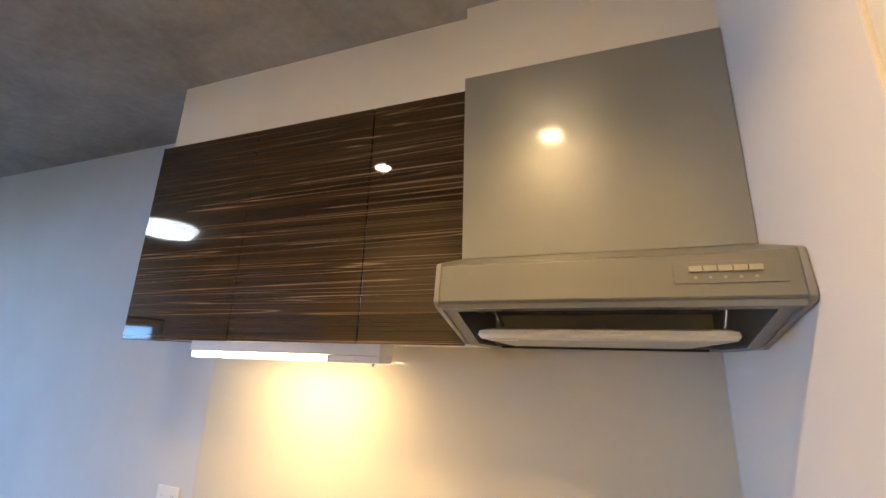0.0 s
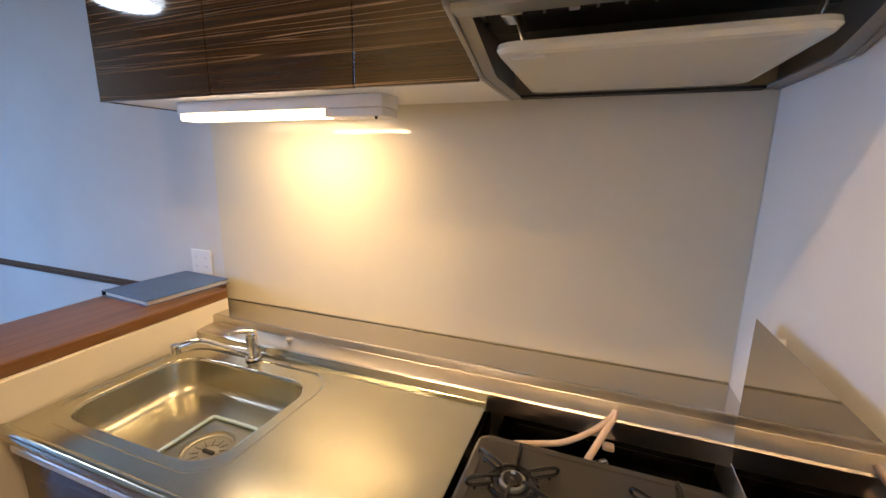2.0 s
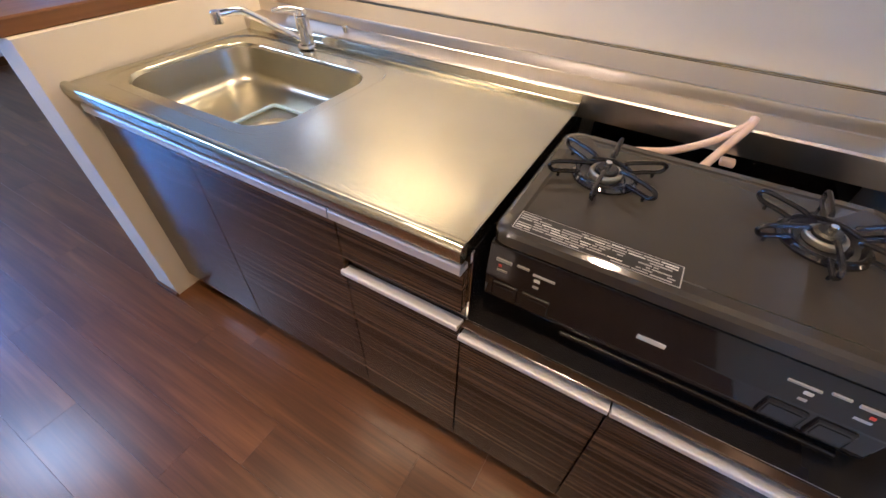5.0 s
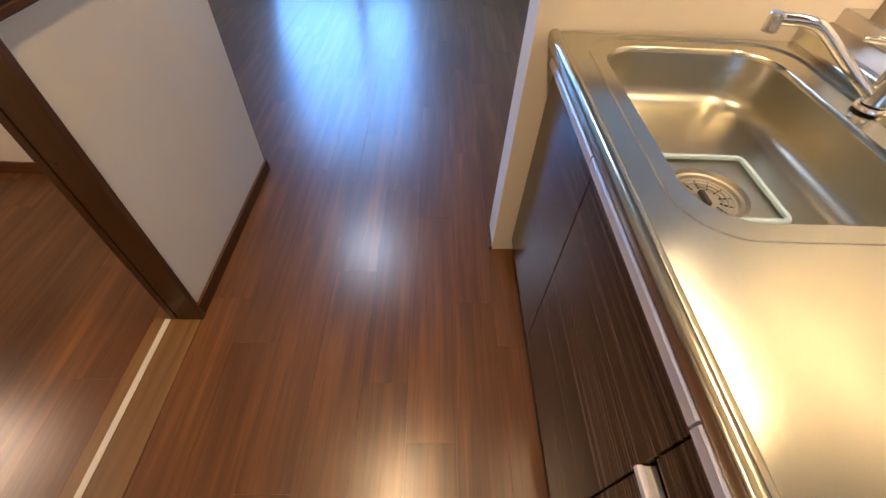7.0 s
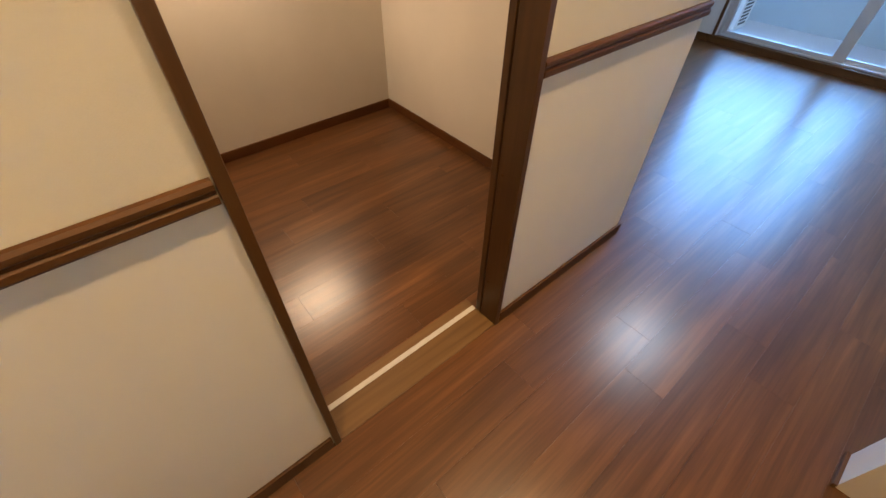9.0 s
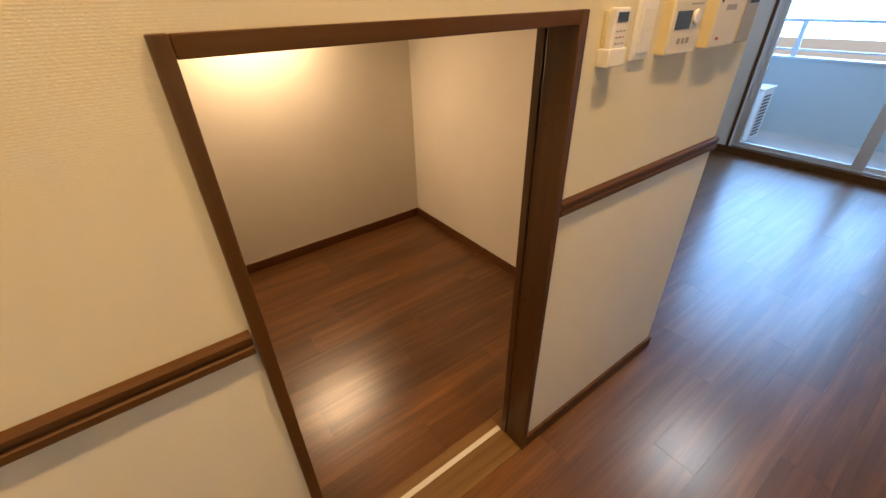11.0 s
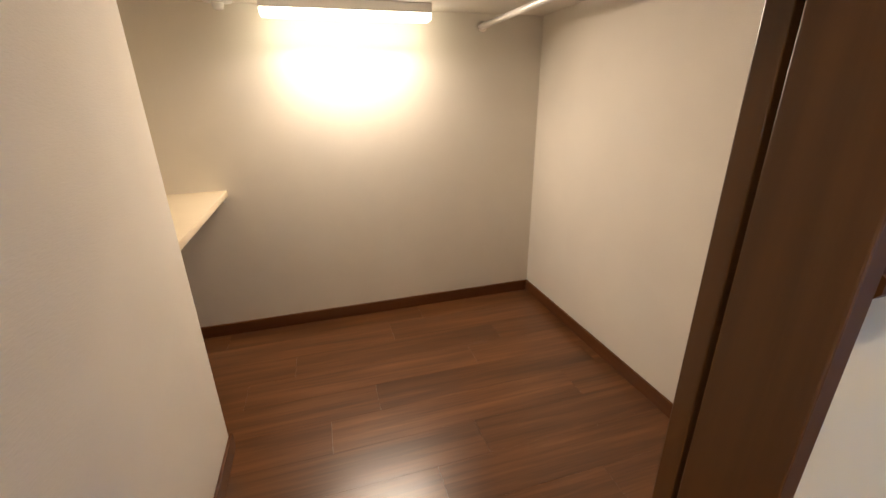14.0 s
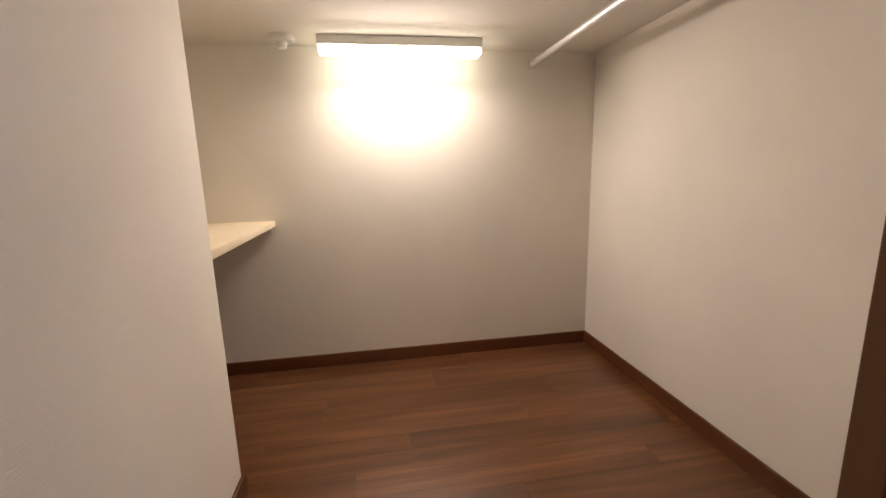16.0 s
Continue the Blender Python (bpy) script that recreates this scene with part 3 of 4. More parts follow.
def base_units():
    sink = thing("sink_cabinet", (-1.42, -0.56, 0), "dark streaked sink cabinet with two doors, beside the half wall", "cabinet")
    part("body", block(-1.925, -1.0205, -0.885, -0.22, 0.10, 0.60), M_EBONY_LOW, sink)
    part("top_rail", block(-1.925, -1.0205, -0.886, -0.868, 0.601, 0.795), M_EBONY_LOW, sink)
    part("side_panel", block(-1.925, -1.80, -0.886, -0.8855, 0.10, 0.60), M_TRIM_Z, sink)
    part("toe_board", block(-1.925, -1.0205, -0.872, -0.86, 0.0, 0.099), M_TRIM_X, sink, "dark red-brown toe board")
    front("door", -1.925, -1.501, 0.09, 0.757, sink)
    front("door", -1.500, -1.0205, 0.09, 0.757, sink)
    draw = thing("drawer_cabinet", (-0.885, -0.56, 0), "dark streaked drawer cabinet with aluminium strip handles, between sink and cooker", "cabinet")
    part("body", block(-1.0195, -0.718, -0.885, -0.22, 0.10, 0.79), M_EBONY_LOW, draw)
    part("toe_board", block(-1.0195, -0.718, -0.872, -0.86, 0.0, 0.099), M_TRIM_X, draw, "dark red-brown toe board")
    front("drawer", -1.0195, -0.718, 0.644, 0.757, draw)
    front("drawer", -1.0195, -0.718, 0.09, 0.598, draw)
    cook = thing("cooker_cabinet", (-0.37, -0.56, 0), "low dark streaked cabinet with two doors under the gas cooker", "cabinet")
    part("body", block(-0.717, -0.008, -0.885, -0.02, 0.10, 0.5955), M_EBONY_LOW, cook)
    part("toe_board", block(-0.717, -0.008, -0.872, -0.86, 0.0, 0.099), M_TRIM_X, cook, "dark red-brown toe board")
    part("top_strip", block(-0.717, -0.008, Y_F, -0.886, 0.5990, 0.606, 0.002), M_EBONY_LOW, cook)
    front("door", -0.717, -0.411, 0.09, 0.572, cook)
    front("door", -0.410, -0.008, 0.09, 0.572, cook)
    tray = thing("cooker_tray", (-0.37, -0.5, 0.5965), "black steel tray that lines the cooker recess", "tray")
    part("floor_sheet", block(-0.715, -0.009, -0.884, -0.021, 0.5965, 0.600, 0.001), M_BLACK, tray)
    part("side_sheet", block(-0.7175, -0.7145, -0.878, -0.290, 0.6005, 0.795), M_BLACK, tray)
    part("side_edge", block(-0.7180, -0.7120, -0.884, -0.8785, 0.6005, 0.795, 0.001), M_CHROME, tray, "bright vertical steel edge")
    part("back_sheet", block(-0.7135, -0.009, -0.022, -0.0195, 0.6005, 0.795), M_BLACK, tray)
    # Small chrome studs added to imitate the glints reflected in the glossy back sheet.
    for x, z in ((-0.663, 0.766), (-0.616, 0.776), (-0.583, 0.725), (-0.283, 0.753), (-0.246, 0.700), (-0.041, 0.740), (-0.436, 0.765), (-0.253, 0.671), (-0.138, 0.630), (-0.32, 0.74), (-0.19, 0.73)):
        part("glint_stud", cyl((x, -0.0222, z), (x, -0.0245, z), 0.0045, 0.0035, 10), M_CHROME, tray, "tiny bright stud standing in for a glint on the black sheet")
    part("front_lip", block(-0.7145, -0.009, -0.886, -0.8845, 0.5966, 0.609, 0.0005), M_CHROME, tray)


base_units()


def rounded(cx, cy, hx, hy, r, n):
    """Points round a rectangle with rounded corners, n to a corner."""
    out = []
    for qx, qy, a0 in ((1, 1, 0), (-1, 1, 90), (-1, -1, 180), (1, -1, 270)):
        for k in range(n + 1):
            a = radians(a0 + 90 * k / n)
            out.append((cx + qx * (hx - r) + r * math.cos(a), cy + qy * (hy - r) + r * math.sin(a)))
    return out


def loft(rings, bm=None, close_last=False):
    b = bmesh.new()
    R = [[b.verts.new(p) for p in ring] for ring in rings]
    n = len(R[0])
    for A, B in zip(R, R[1:]):
        for k in range(n):
            b.faces.new((A[k], A[(k + 1) % n], B[(k + 1) % n], B[k]))
    if close_last:
        b.faces.new(R[-1])
    bmesh.ops.recalc_face_normals(b, faces=b.faces[:])
    return join(bm, b)


def worktop():
    """Steel top with a pressed sink."""
    top = thing("worktop", (-1.37, -0.56, 0.79), "brushed stainless steel worktop with rolled front edge and pressed sink", "worktop")
    n, zt = 8, 0.835
    cx, cy, hx, hy = -1.592, -0.612, 0.304, 0.211
    xl, xr, yf, yb = -1.952, -0.718, -0.905, -0.300
    inner = rounded(cx, cy, hx, hy, 0.10, n)
    lip = rounded(cx + 0.002, cy + 0.012, hx + 0.034, hy + 0.042, 0.10, n)
    lip2 = rounded(cx + 0.002, cy + 0.012, hx + 0.042, hy + 0.049, 0.105, n)

    def outer(x, y):
        dx, dy = x - cx, y - cy
        t = min(((xr if dx > 0 else xl) - cx) / dx if abs(dx) > 1e-6 else 9, ((yb if dy > 0 else yf) - cy) / dy if abs(dy) > 1e-6 else 9)
        return (cx + dx * t, cy + dy * t)

    out = [outer(x, y) for x, y in lip2]
    for corner in ((xl, yf), (xl, yb), (xr, yf), (xr, yb)):
        k = min(range(len(out)), key=lambda i: (out[i][0] - corner[0]) ** 2 + (out[i][1] - corner[1]) ** 2)
        out[k] = corner
    rings = [[(x, y, zt) for x, y in out], [(x, y, zt) for x, y in lip2], [(x, y, zt - 0.004) for x, y in lip]]
    for d, z in ((0.0, zt - 0.005), (0.003, zt - 0.008), (0.006, zt - 0.016)):
        rings.append([(x, y, z) for x, y in rounded(cx, cy, hx - d, hy - d, 0.10 - d, n)])
    bm = loft(rings)
    b = bmesh.new()
    prof = [(yf, zt), (yf - 0.003, zt + 0.0022), (yf - 0.007, zt + 0.0042), (yf - 0.012, zt + 0.005), (yf - 0.017, zt + 0.0040), (yf - 0.021, zt + 0.0015), (yf - 0.0245, zt - 0.003), (yf - 0.026, zt - 0.009), (yf - 0.0255, zt - 0.016), (yf - 0.0245, zt - 0.025), (yf - 0.022, zt - 0.034), (yf - 0.018, zt - 0.0385), (yf - 0.012, zt - 0.040), (yf + 0.02, zt - 0.040)]
    for p, q in zip(prof, prof[1:]):
        v = [b.verts.new((x, *c)) for x, c in ((xl, p), (xr, p), (xr, q), (xl, q))]
        b.faces.new(v)
    bmesh.ops.remove_doubles(b, verts=b.verts[:], dist=0.0001)
    bmesh.ops.recalc_face_normals(b, faces=b.faces[:])
    roll = part("front_roll", b, M_STEEL, top, "rolled front edge")
    for p in roll.data.polygons:
        p.use_smooth = True
    prism([(p[0], p[1]) for p in prof], 0, xr + 0.0005, xr + 0.003, bm=bm)
    prism([(p[0], p[1]) for p in prof], 0, xl - 0.003, xl - 0.0005, bm=bm)
    block(xr + 0.0005, xr + 0.003, yf, yb, zt - 0.04, zt - 0.0005, bm=bm)
    part("top_sheet", bm, M_STEEL, top, smooth="level")
    rings = []
    steps = [(0.006 + 0.012 * k / 6, zt - 0.016 - 0.066 * k / 6) for k in range(7)]
    steps += [(0.018 + 0.045 * (1 - math.cos(radians(90 * k / 8))), zt - 0.082 - 0.046 * math.sin(radians(90 * k / 8))) for k in range(1, 9)]
    for d, z in steps + [(0.085, zt - 0.1295), (0.11, zt - 0.1305)]:
        rings.append([(x, y, z) for x, y in rounded(cx, cy, hx - d, hy - d, max(0.10 - d * 0.5, 0.04), n)])
    dr = [(-1.505 + 0.080 * math.cos(a), -0.650 + 0.080 * math.sin(a)) for a in [2 * math.pi * (k + 0.0) / len(inner) for k in range(len(inner))]]
    rings.append([(x, y, zt - 0.132) for x, y in dr])
    rings.append([(-1.505 + (x + 1.505) * 0.94, -0.650 + (y + 0.650) * 0.94, zt - 0.140) for x, y in dr])
    basin = part("basin", loft(rings), M_BASIN, top, "deep stainless steel sink bowl with rounded corners")
    for p in basin.data.polygons:
        p.use_smooth = True
    c = Vector((-1.505, -0.650, zt - 0.140))
    rr = [[(c.x + r * math.cos(2 * math.pi * k / 32), c.y + r * math.sin(2 * math.pi * k / 32), c.z + z) for k in range(32)] for r, z in ((0.0752, 0.0), (0.072, 0.002), (0.067, 0.000), (0.064, -0.006), (0.040, -0.0085), (0.02, -0.0095))]
    drain = part("drain", loft(rr, close_last=True), M_DRAIN, top, "round pale steel drain")
    for rad in (0.058, 0.047, 0.036):
        ring = [c + Vector((rad * math.cos(2 * math.pi * k / 36), rad * math.sin(2 * math.pi * k / 36), -0.0065)) for k in range(36)]
        part("strainer_ring", tube(ring, 0.0013, 6, True), M_DRAIN, drain)
    for a in range(12):
        q = radians(a * 30)
        bar = block(0.030, 0.056, -0.0012, 0.0012, -0.0082, -0.0064)
        bmesh.ops.transform(bar, matrix=Matrix.Translation(c) @ Matrix.Rotation(q, 4, "Z"), verts=bar.verts)
        part("strainer_slot", bar, M_DARK, drain)
    part("drain_grip", block(c.x - 0.022, c.x + 0.022, c.y - 0.006, c.y + 0.006, c.z - 0.013, c.z - 0.001, 0.003), M_DARK, drain, "small dark drain grip")
    # raised ledge behind, and the low bead at the back of the top
    xe = -2.1175
    pr = [(-0.007, 0.80), (-0.007, 0.9035), (-0.1925, 0.9035), (-0.1927, 0.905), (-0.193, 0.905), (-0.197, 0.903), (-0.199, 0.899), (-0.200, 0.874), (-0.203, 0.8715), (-0.245, 0.870), (-0.268, 0.868), (-0.279, 0.8655), (-0.2845, 0.860), (-0.284, 0.80)]
    part("rear_ledge", prism(pr, 0, -1.989, -0.007), M_LEDGE, top, "polished stainless steel ledge with a rounded front")
    part("ledge_top", block(-1.989, -0.007, -0.1922, -0.0125, 0.9037, 0.905), M_LEDGE_TOP, top, "polished flat top of the steel ledge")
    part("ledge_end", block(-2.1175, -1.9895, -0.108, -0.007, 0.80, 0.905, 0.001), M_LEDGE_TOP, top)
    part("rear_riser", prism([(-0.2995, 0.8352), (-0.296, 0.838), (-0.2925, 0.843), (-0.289, 0.856), (-0.2855, 0.860), (-0.2855, 0.800), (-0.2995, 0.800)], 0, -1.952, -0.718), M_STEEL, top)
    part("rear_bead", prism([(-0.330, 0.8352), (-0.327, 0.8375), (-0.323, 0.8375), (-0.320, 0.8352)], 0, -1.20, -0.90), M_STEEL, top)
    part("back_strip", block(xe, -0.007, -0.012, -0.0062, 0.9055, 0.9085, 0.0005), M_STEEL, top, "thin steel sealing strip")


worktop()


def tray_frame():
    t = thing("drain_frame", (-1.516, -0.637, 0.703), "pale blue plastic square frame lying round the sink drain", "sink accessory")
    pts = rounded(-1.516, -0.637, 0.100, 0.104, 0.015, 4)
    part("loop", tube([Vector((x, y, 0.7115)) for x, y in pts], 0.0062, 8, True), M_TRAY, t)


tray_frame()


def faucet():
    f = thing("faucet", (-1.640, -0.345, 0.835), "chrome single-lever kitchen faucet with a swivel spout behind the sink", "faucet")
    c = Vector((-1.622, -0.338, 0.835))
    part("base", cyl(c, c + Vector((0, 0, 0.010)), 0.031, 0.028, 28, 0.002), M_CHROME, f)
    part("body", cyl(c + Vector((0, 0, 0.0105)), c + Vector((-0.003, 0, 0.092)), 0.0235, 0.0215, 28, 0.003), M_CHROME, f)
    part("cap", cyl(c + Vector((-0.003, 0, 0.0925)), c + Vector((-0.004, 0, 0.112)), 0.0225, 0.017, 28, 0.005), M_CHROME, f)
    lever = [c + Vector(p) for p in ((0.002, 0.002, 0.106), (-0.016, -0.021, 0.113), (-0.038, -0.050, 0.116), (-0.052, -0.068, 0.112))]
    part("lever", tube(spline(lever, 5), [0.0105 - 0.0055 * k / 15 for k in range(16)], 14), M_CHROME, f)
    tip = Vector((-1.705, -0.565, 0.965))
    back = Vector((c.x - tip.x, c.y - tip.y, 0))
    path = spline([c - back * 0.05 + Vector((0, 0, 0.022)), c - back * 0.38 + Vector((0, 0, 0.074)), tip + back * 0.33 + Vector((0, 0, -0.008)), tip + back * 0.20 + Vector((0, 0, 0.002)), tip], 7)
    part("spout", tube(path, 0.0108, 16), M_CHROME, f)
    part("nozzle", cyl(tip + Vector((-0.003, -0.006, 0.010)), tip + Vector((-0.003, -0.006, -0.024)), 0.0145, 0.0150, 22, 0.003), M_CHROME, f)
    v = thing("valve", (-1.53, -0.245, 0.8705), "small chrome stop valve on the steel ledge", "valve")
    part("stem", cyl((-1.53, -0.245, 0.8708), (-1.53, -0.245, 0.885), 0.010, 0.009, 18, 0.001), M_CHROME, v)
    part("knob", cyl((-1.53, -0.245, 0.8855), (-1.53, -0.245, 0.895), 0.015, 0.013, 18, 0.002), M_CHROME, v)


faucet()


# ---- gas cooker ----
def cooker():
    x0, x1, y0, y1 = -0.700, -0.090, -0.850, -0.435
    c = thing("gas_cooker", ((x0 + x1) / 2, (y0 + y1) / 2, 0.6005), "black two-burner gas cooker with a glossy top, in its recess", "cooker")
    part("body", block(x0 + 0.012, x1 - 0.012, y0 + 0.030, y1 - 0.01, 0.645, 0.818, 0.006), M_BLACK_MATT, c)
    rings = []
    for d, z in ((0.004, 0.800), (0.0, 0.806), (0.0, 0.826), (0.004, 0.834), (0.012, 0.839), (0.030, 0.840), (0.036, 0.838), (0.15, 0.8378)):
        rings.append([(x, y, z) for x, y in rounded((x0 + x1) / 2, (y0 + y1) / 2, (x1 - x0) / 2 - d, (y1 - y0) / 2 - d, 0.03 if d < 0.1 else 0.01, 5)])
    part("top_plate", loft(rings, close_last=True), M_ENAMEL, c, "glossy black enamelled top")
    fr = part("front_panel", prism([(y0 + 0.004, 0.798), (y0 - 0.002, 0.722), (y0 - 0.001, 0.668), (y0 + 0.008, 0.652), (y0 + 0.029, 0.648), (y0 + 0.029, 0.798)], 0, x0 + 0.001, x1 - 0.003, 0.002), M_BLACK, c, "glossy black front panel")

    def control_group(xa, flip):
        """Printed marks, indicator lights, and a framed push key below them."""
        def at(u, w):
            return (xa + u, xa + u + w) if not flip else (xa + 0.118 - u - w, xa + 0.118 - u)
        for u, w, z, t, mat in ((0.000, 0.030, 0.765, 0.006, M_GREY), (0.040, 0.022, 0.768, 0.004, M_GREY), (0.070, 0.040, 0.762, 0.004, M_GREY), (0.074, 0.011, 0.749, 0.006, M_LIGHTGREY), (0.074, 0.011, 0.734, 0.006, M_GREY), (0.004, 0.020, 0.741, 0.005, M_GREY)):
            part("marking", block(*at(u, w), y0 - 0.0012, y0 + 0.0020, z, z + t, 0.0003), mat, fr)
        part("indicator", block(*at(0.006, 0.006), y0 - 0.0014, y0 + 0.0020, 0.752, 0.757, 0.0005), M_RED, fr, "tiny red indicator")
        for u, w in ((0.000, 0.050), (0.058, 0.054)):
            k = part("push_button", block(*at(u, w), y0 - 0.0060, y0 + 0.002, 0.674, 0.716, 0.003), M_BLACK_MATT, fr, "matt black push button")
            part("key_frame", block(*at(u + 0.006, w - 0.012), y0 - 0.0072, y0 - 0.0061, 0.682, 0.708, 0.0005), M_BLACK, k)

    control_group(x0 + 0.018, False)
    control_group(x1 - 0.150, True)
    part("lower_rail", block(x0 + 0.16, x1 - 0.02, y0 + 0.002, y0 + 0.020, 0.636, 0.6475, 0.003), M_BLACK_MATT, c, "matt black lower rail")
    part("maker_plate", block(-0.424, -0.380, y0 - 0.0024, y0 + 0.0020, 0.721, 0.731), M_LIGHTGREY, fr, "small pale plain badge")
    for i in range(2):
        for x in (x0 + 0.05, x1 - 0.05):
            y = y0 + 0.07 if i == 0 else y1 - 0.05
            part("foot", cyl((x, y, 0.6005), (x, y, 0.644), 0.014, 0.014, 14), M_BLACK_MATT, c)
    lab = part("label_plate", block(-0.668, -0.404, -0.838, -0.788, 0.8403, 0.8409), M_GREY, c, "long printed safety label, dark with pale bars")
    part("label_field", block(-0.666, -0.406, -0.8365, -0.7895, 0.84095, 0.8412), M_DARK, lab, "dark label field")
    rng = random.Random(4)
    for r in range(7):
        x = -0.664
        while x < -0.42:
            w = rng.uniform(0.006, 0.035)
            if rng.random() < 0.8:
                part("print_bar", block(x, min(x + w, -0.412), -0.834 + r * 0.0062, -0.8312 + r * 0.0062, 0.84125, 0.8415), M_LIGHTGREY if rng.random() < 0.2 else M_GREY, lab)
            x += w + 0.0025
    for bx, by, R in ((-0.575, -0.600, 0.052), (-0.218, -0.603, 0.058)):
        o = Vector((bx, by, 0.8385))

        def disk(prof, name, mat, note=""):
            n = 36
            rr = [[(o.x + r * math.cos(2 * math.pi * k / n), o.y + r * math.sin(2 * math.pi * k / n), o.z + z) for k in range(n)] for r, z in prof]
            return part(name, loft(rr, close_last=True), mat, c, note)

        disk(((R + 0.010, 0.0), (R + 0.010, 0.004), (R + 0.005, 0.008), (R - 0.008, 0.006), (R - 0.016, 0.002)), "drip_ring", M_BLACK, "black drip ring with a bright rim")
        disk(((0.031, 0.003), (0.031, 0.012), (0.029, 0.015), (0.025, 0.015), (0.023, 0.011)), "burner_ring", M_DRAIN, "metal burner ring")
        disk(((0.022, 0.010), (0.022, 0.019), (0.018, 0.023), (0.004, 0.024)), "burner_cap", M_BLACK_MATT)
        part("sensor", cyl(o + Vector((0, 0, 0.022)), o + Vector((0, 0, 0.034)), 0.007, 0.006, 14, 0.001), M_CHROME, c, "small temperature sensor")
        bm = tube([o + Vector(((R + 0.001) * math.cos(2 * math.pi * k / 32), (R + 0.001) * math.sin(2 * math.pi * k / 32), 0.008)) for k in range(32)], 0.0042, 8, True)
        for k in range(6):
            a = radians(60 * k + 30)
            d, up = Vector((math.cos(a), math.sin(a), 0)), Vector((0, 0, 1))
            arm = [(R - 0.001, 0.010), (R + 0.018, 0.012), (R + 0.046, 0.013), (R + 0.056, 0.017), (R + 0.060, 0.024), (R + 0.055, 0.031), (R + 0.044, 0.033), (R + 0.012, 0.033), (R - 0.014, 0.031), (R - 0.020, 0.027)]
            tube(spline([o + d * u + up * v for u, v in arm], 4), 0.0043, 8, bm=bm)
            tube([o + d * (R + 0.040) + up * 0.012, o + d * (R + 0.040) + up * 0.001], 0.003, 6, bm=bm)
        part("pan_support", bm, M_BLACK_MATT, c, "black wire pan support with six upright loops")


cooker()


def gas_hose():
    h = thing("gas_hose", (-0.42, -0.26, 0.65), "cream rubber gas hose looping behind the cooker", "hose")
    part("hose", tube(spline([(-0.350, -0.278, 0.878), (-0.362, -0.292, 0.866), (-0.41, -0.325, 0.835), (-0.48, -0.360, 0.808), (-0.56, -0.375, 0.792), (-0.63, -0.375, 0.765), (-0.66, -0.39, 0.70)], 8), 0.0085, 12), M_HOSE, h)
    part("hose", tube(spline([(-0.345, -0.270, 0.885), (-0.352, -0.292, 0.868), (-0.385, -0.345, 0.825), (-0.415, -0.392, 0.785)], 8), 0.0095, 12), M_HOSE, h)
    g = thing("gas_tap", (-0.385, -0.35, 0.60), "chrome gas tap with a cream knob behind the cooker", "gas tap")
    part("pipe", cyl((-0.385, -0.345, 0.6005), (-0.385, -0.345, 0.745), 0.010, 0.010, 16), M_CHROME, g)
    part("tap_body", cyl((-0.410, -0.365, 0.752), (-0.360, -0.325, 0.752), 0.015, 0.013, 20, 0.002), M_CHROME, g)
    part("elbow", cyl((-0.41, -0.40, 0.765), (-0.375, -0.345, 0.758), 0.010, 0.012, 16, 0.001), M_CHROME, g)
    part("knob", block(-0.372, -0.340, -0.318, -0.292, 0.782, 0.798, 0.005), M_HOSE, g, "cream plastic knob")


gas_hose()

def splash_guard():
    """A polished sheet that stands a little off the wall on four spacers."""
    x, y0, y1, z0, z1 = -0.055, -0.858, -0.272, 0.812, 1.213
    g = thing("splash_guard", (x, (y0 + y1) / 2, z0), "polished mirror-like steel splash guard sheet beside the cooker", "splash guard")
    part("sheet", block(x - 0.0006, x + 0.0006, y0, y1, z0, z1, 0.0003), M_MIRROR, g)
    part("edge_strip", block(x - 0.0012, x + 0.0030, y0, y1, z0 - 0.004, z0 - 0.0002, 0.001), M_LIGHTGREY, g, "pale folded lower edge")
    part("edge_strip", block(x - 0.0012, x + 0.0030, y0 - 0.004, y0 - 0.0002, z0, z1, 0.001), M_LIGHTGREY, g, "pale folded front edge")
    for y in (y0 + 0.04, y1 - 0.04):
        for z in (z0 + 0.04, z1 - 0.04):
            part("spacer", cyl((x + 0.0008, y, z), (-0.0055, y, z), 0.009, 0.009, 14), M_WHITE, g)


splash_guard()


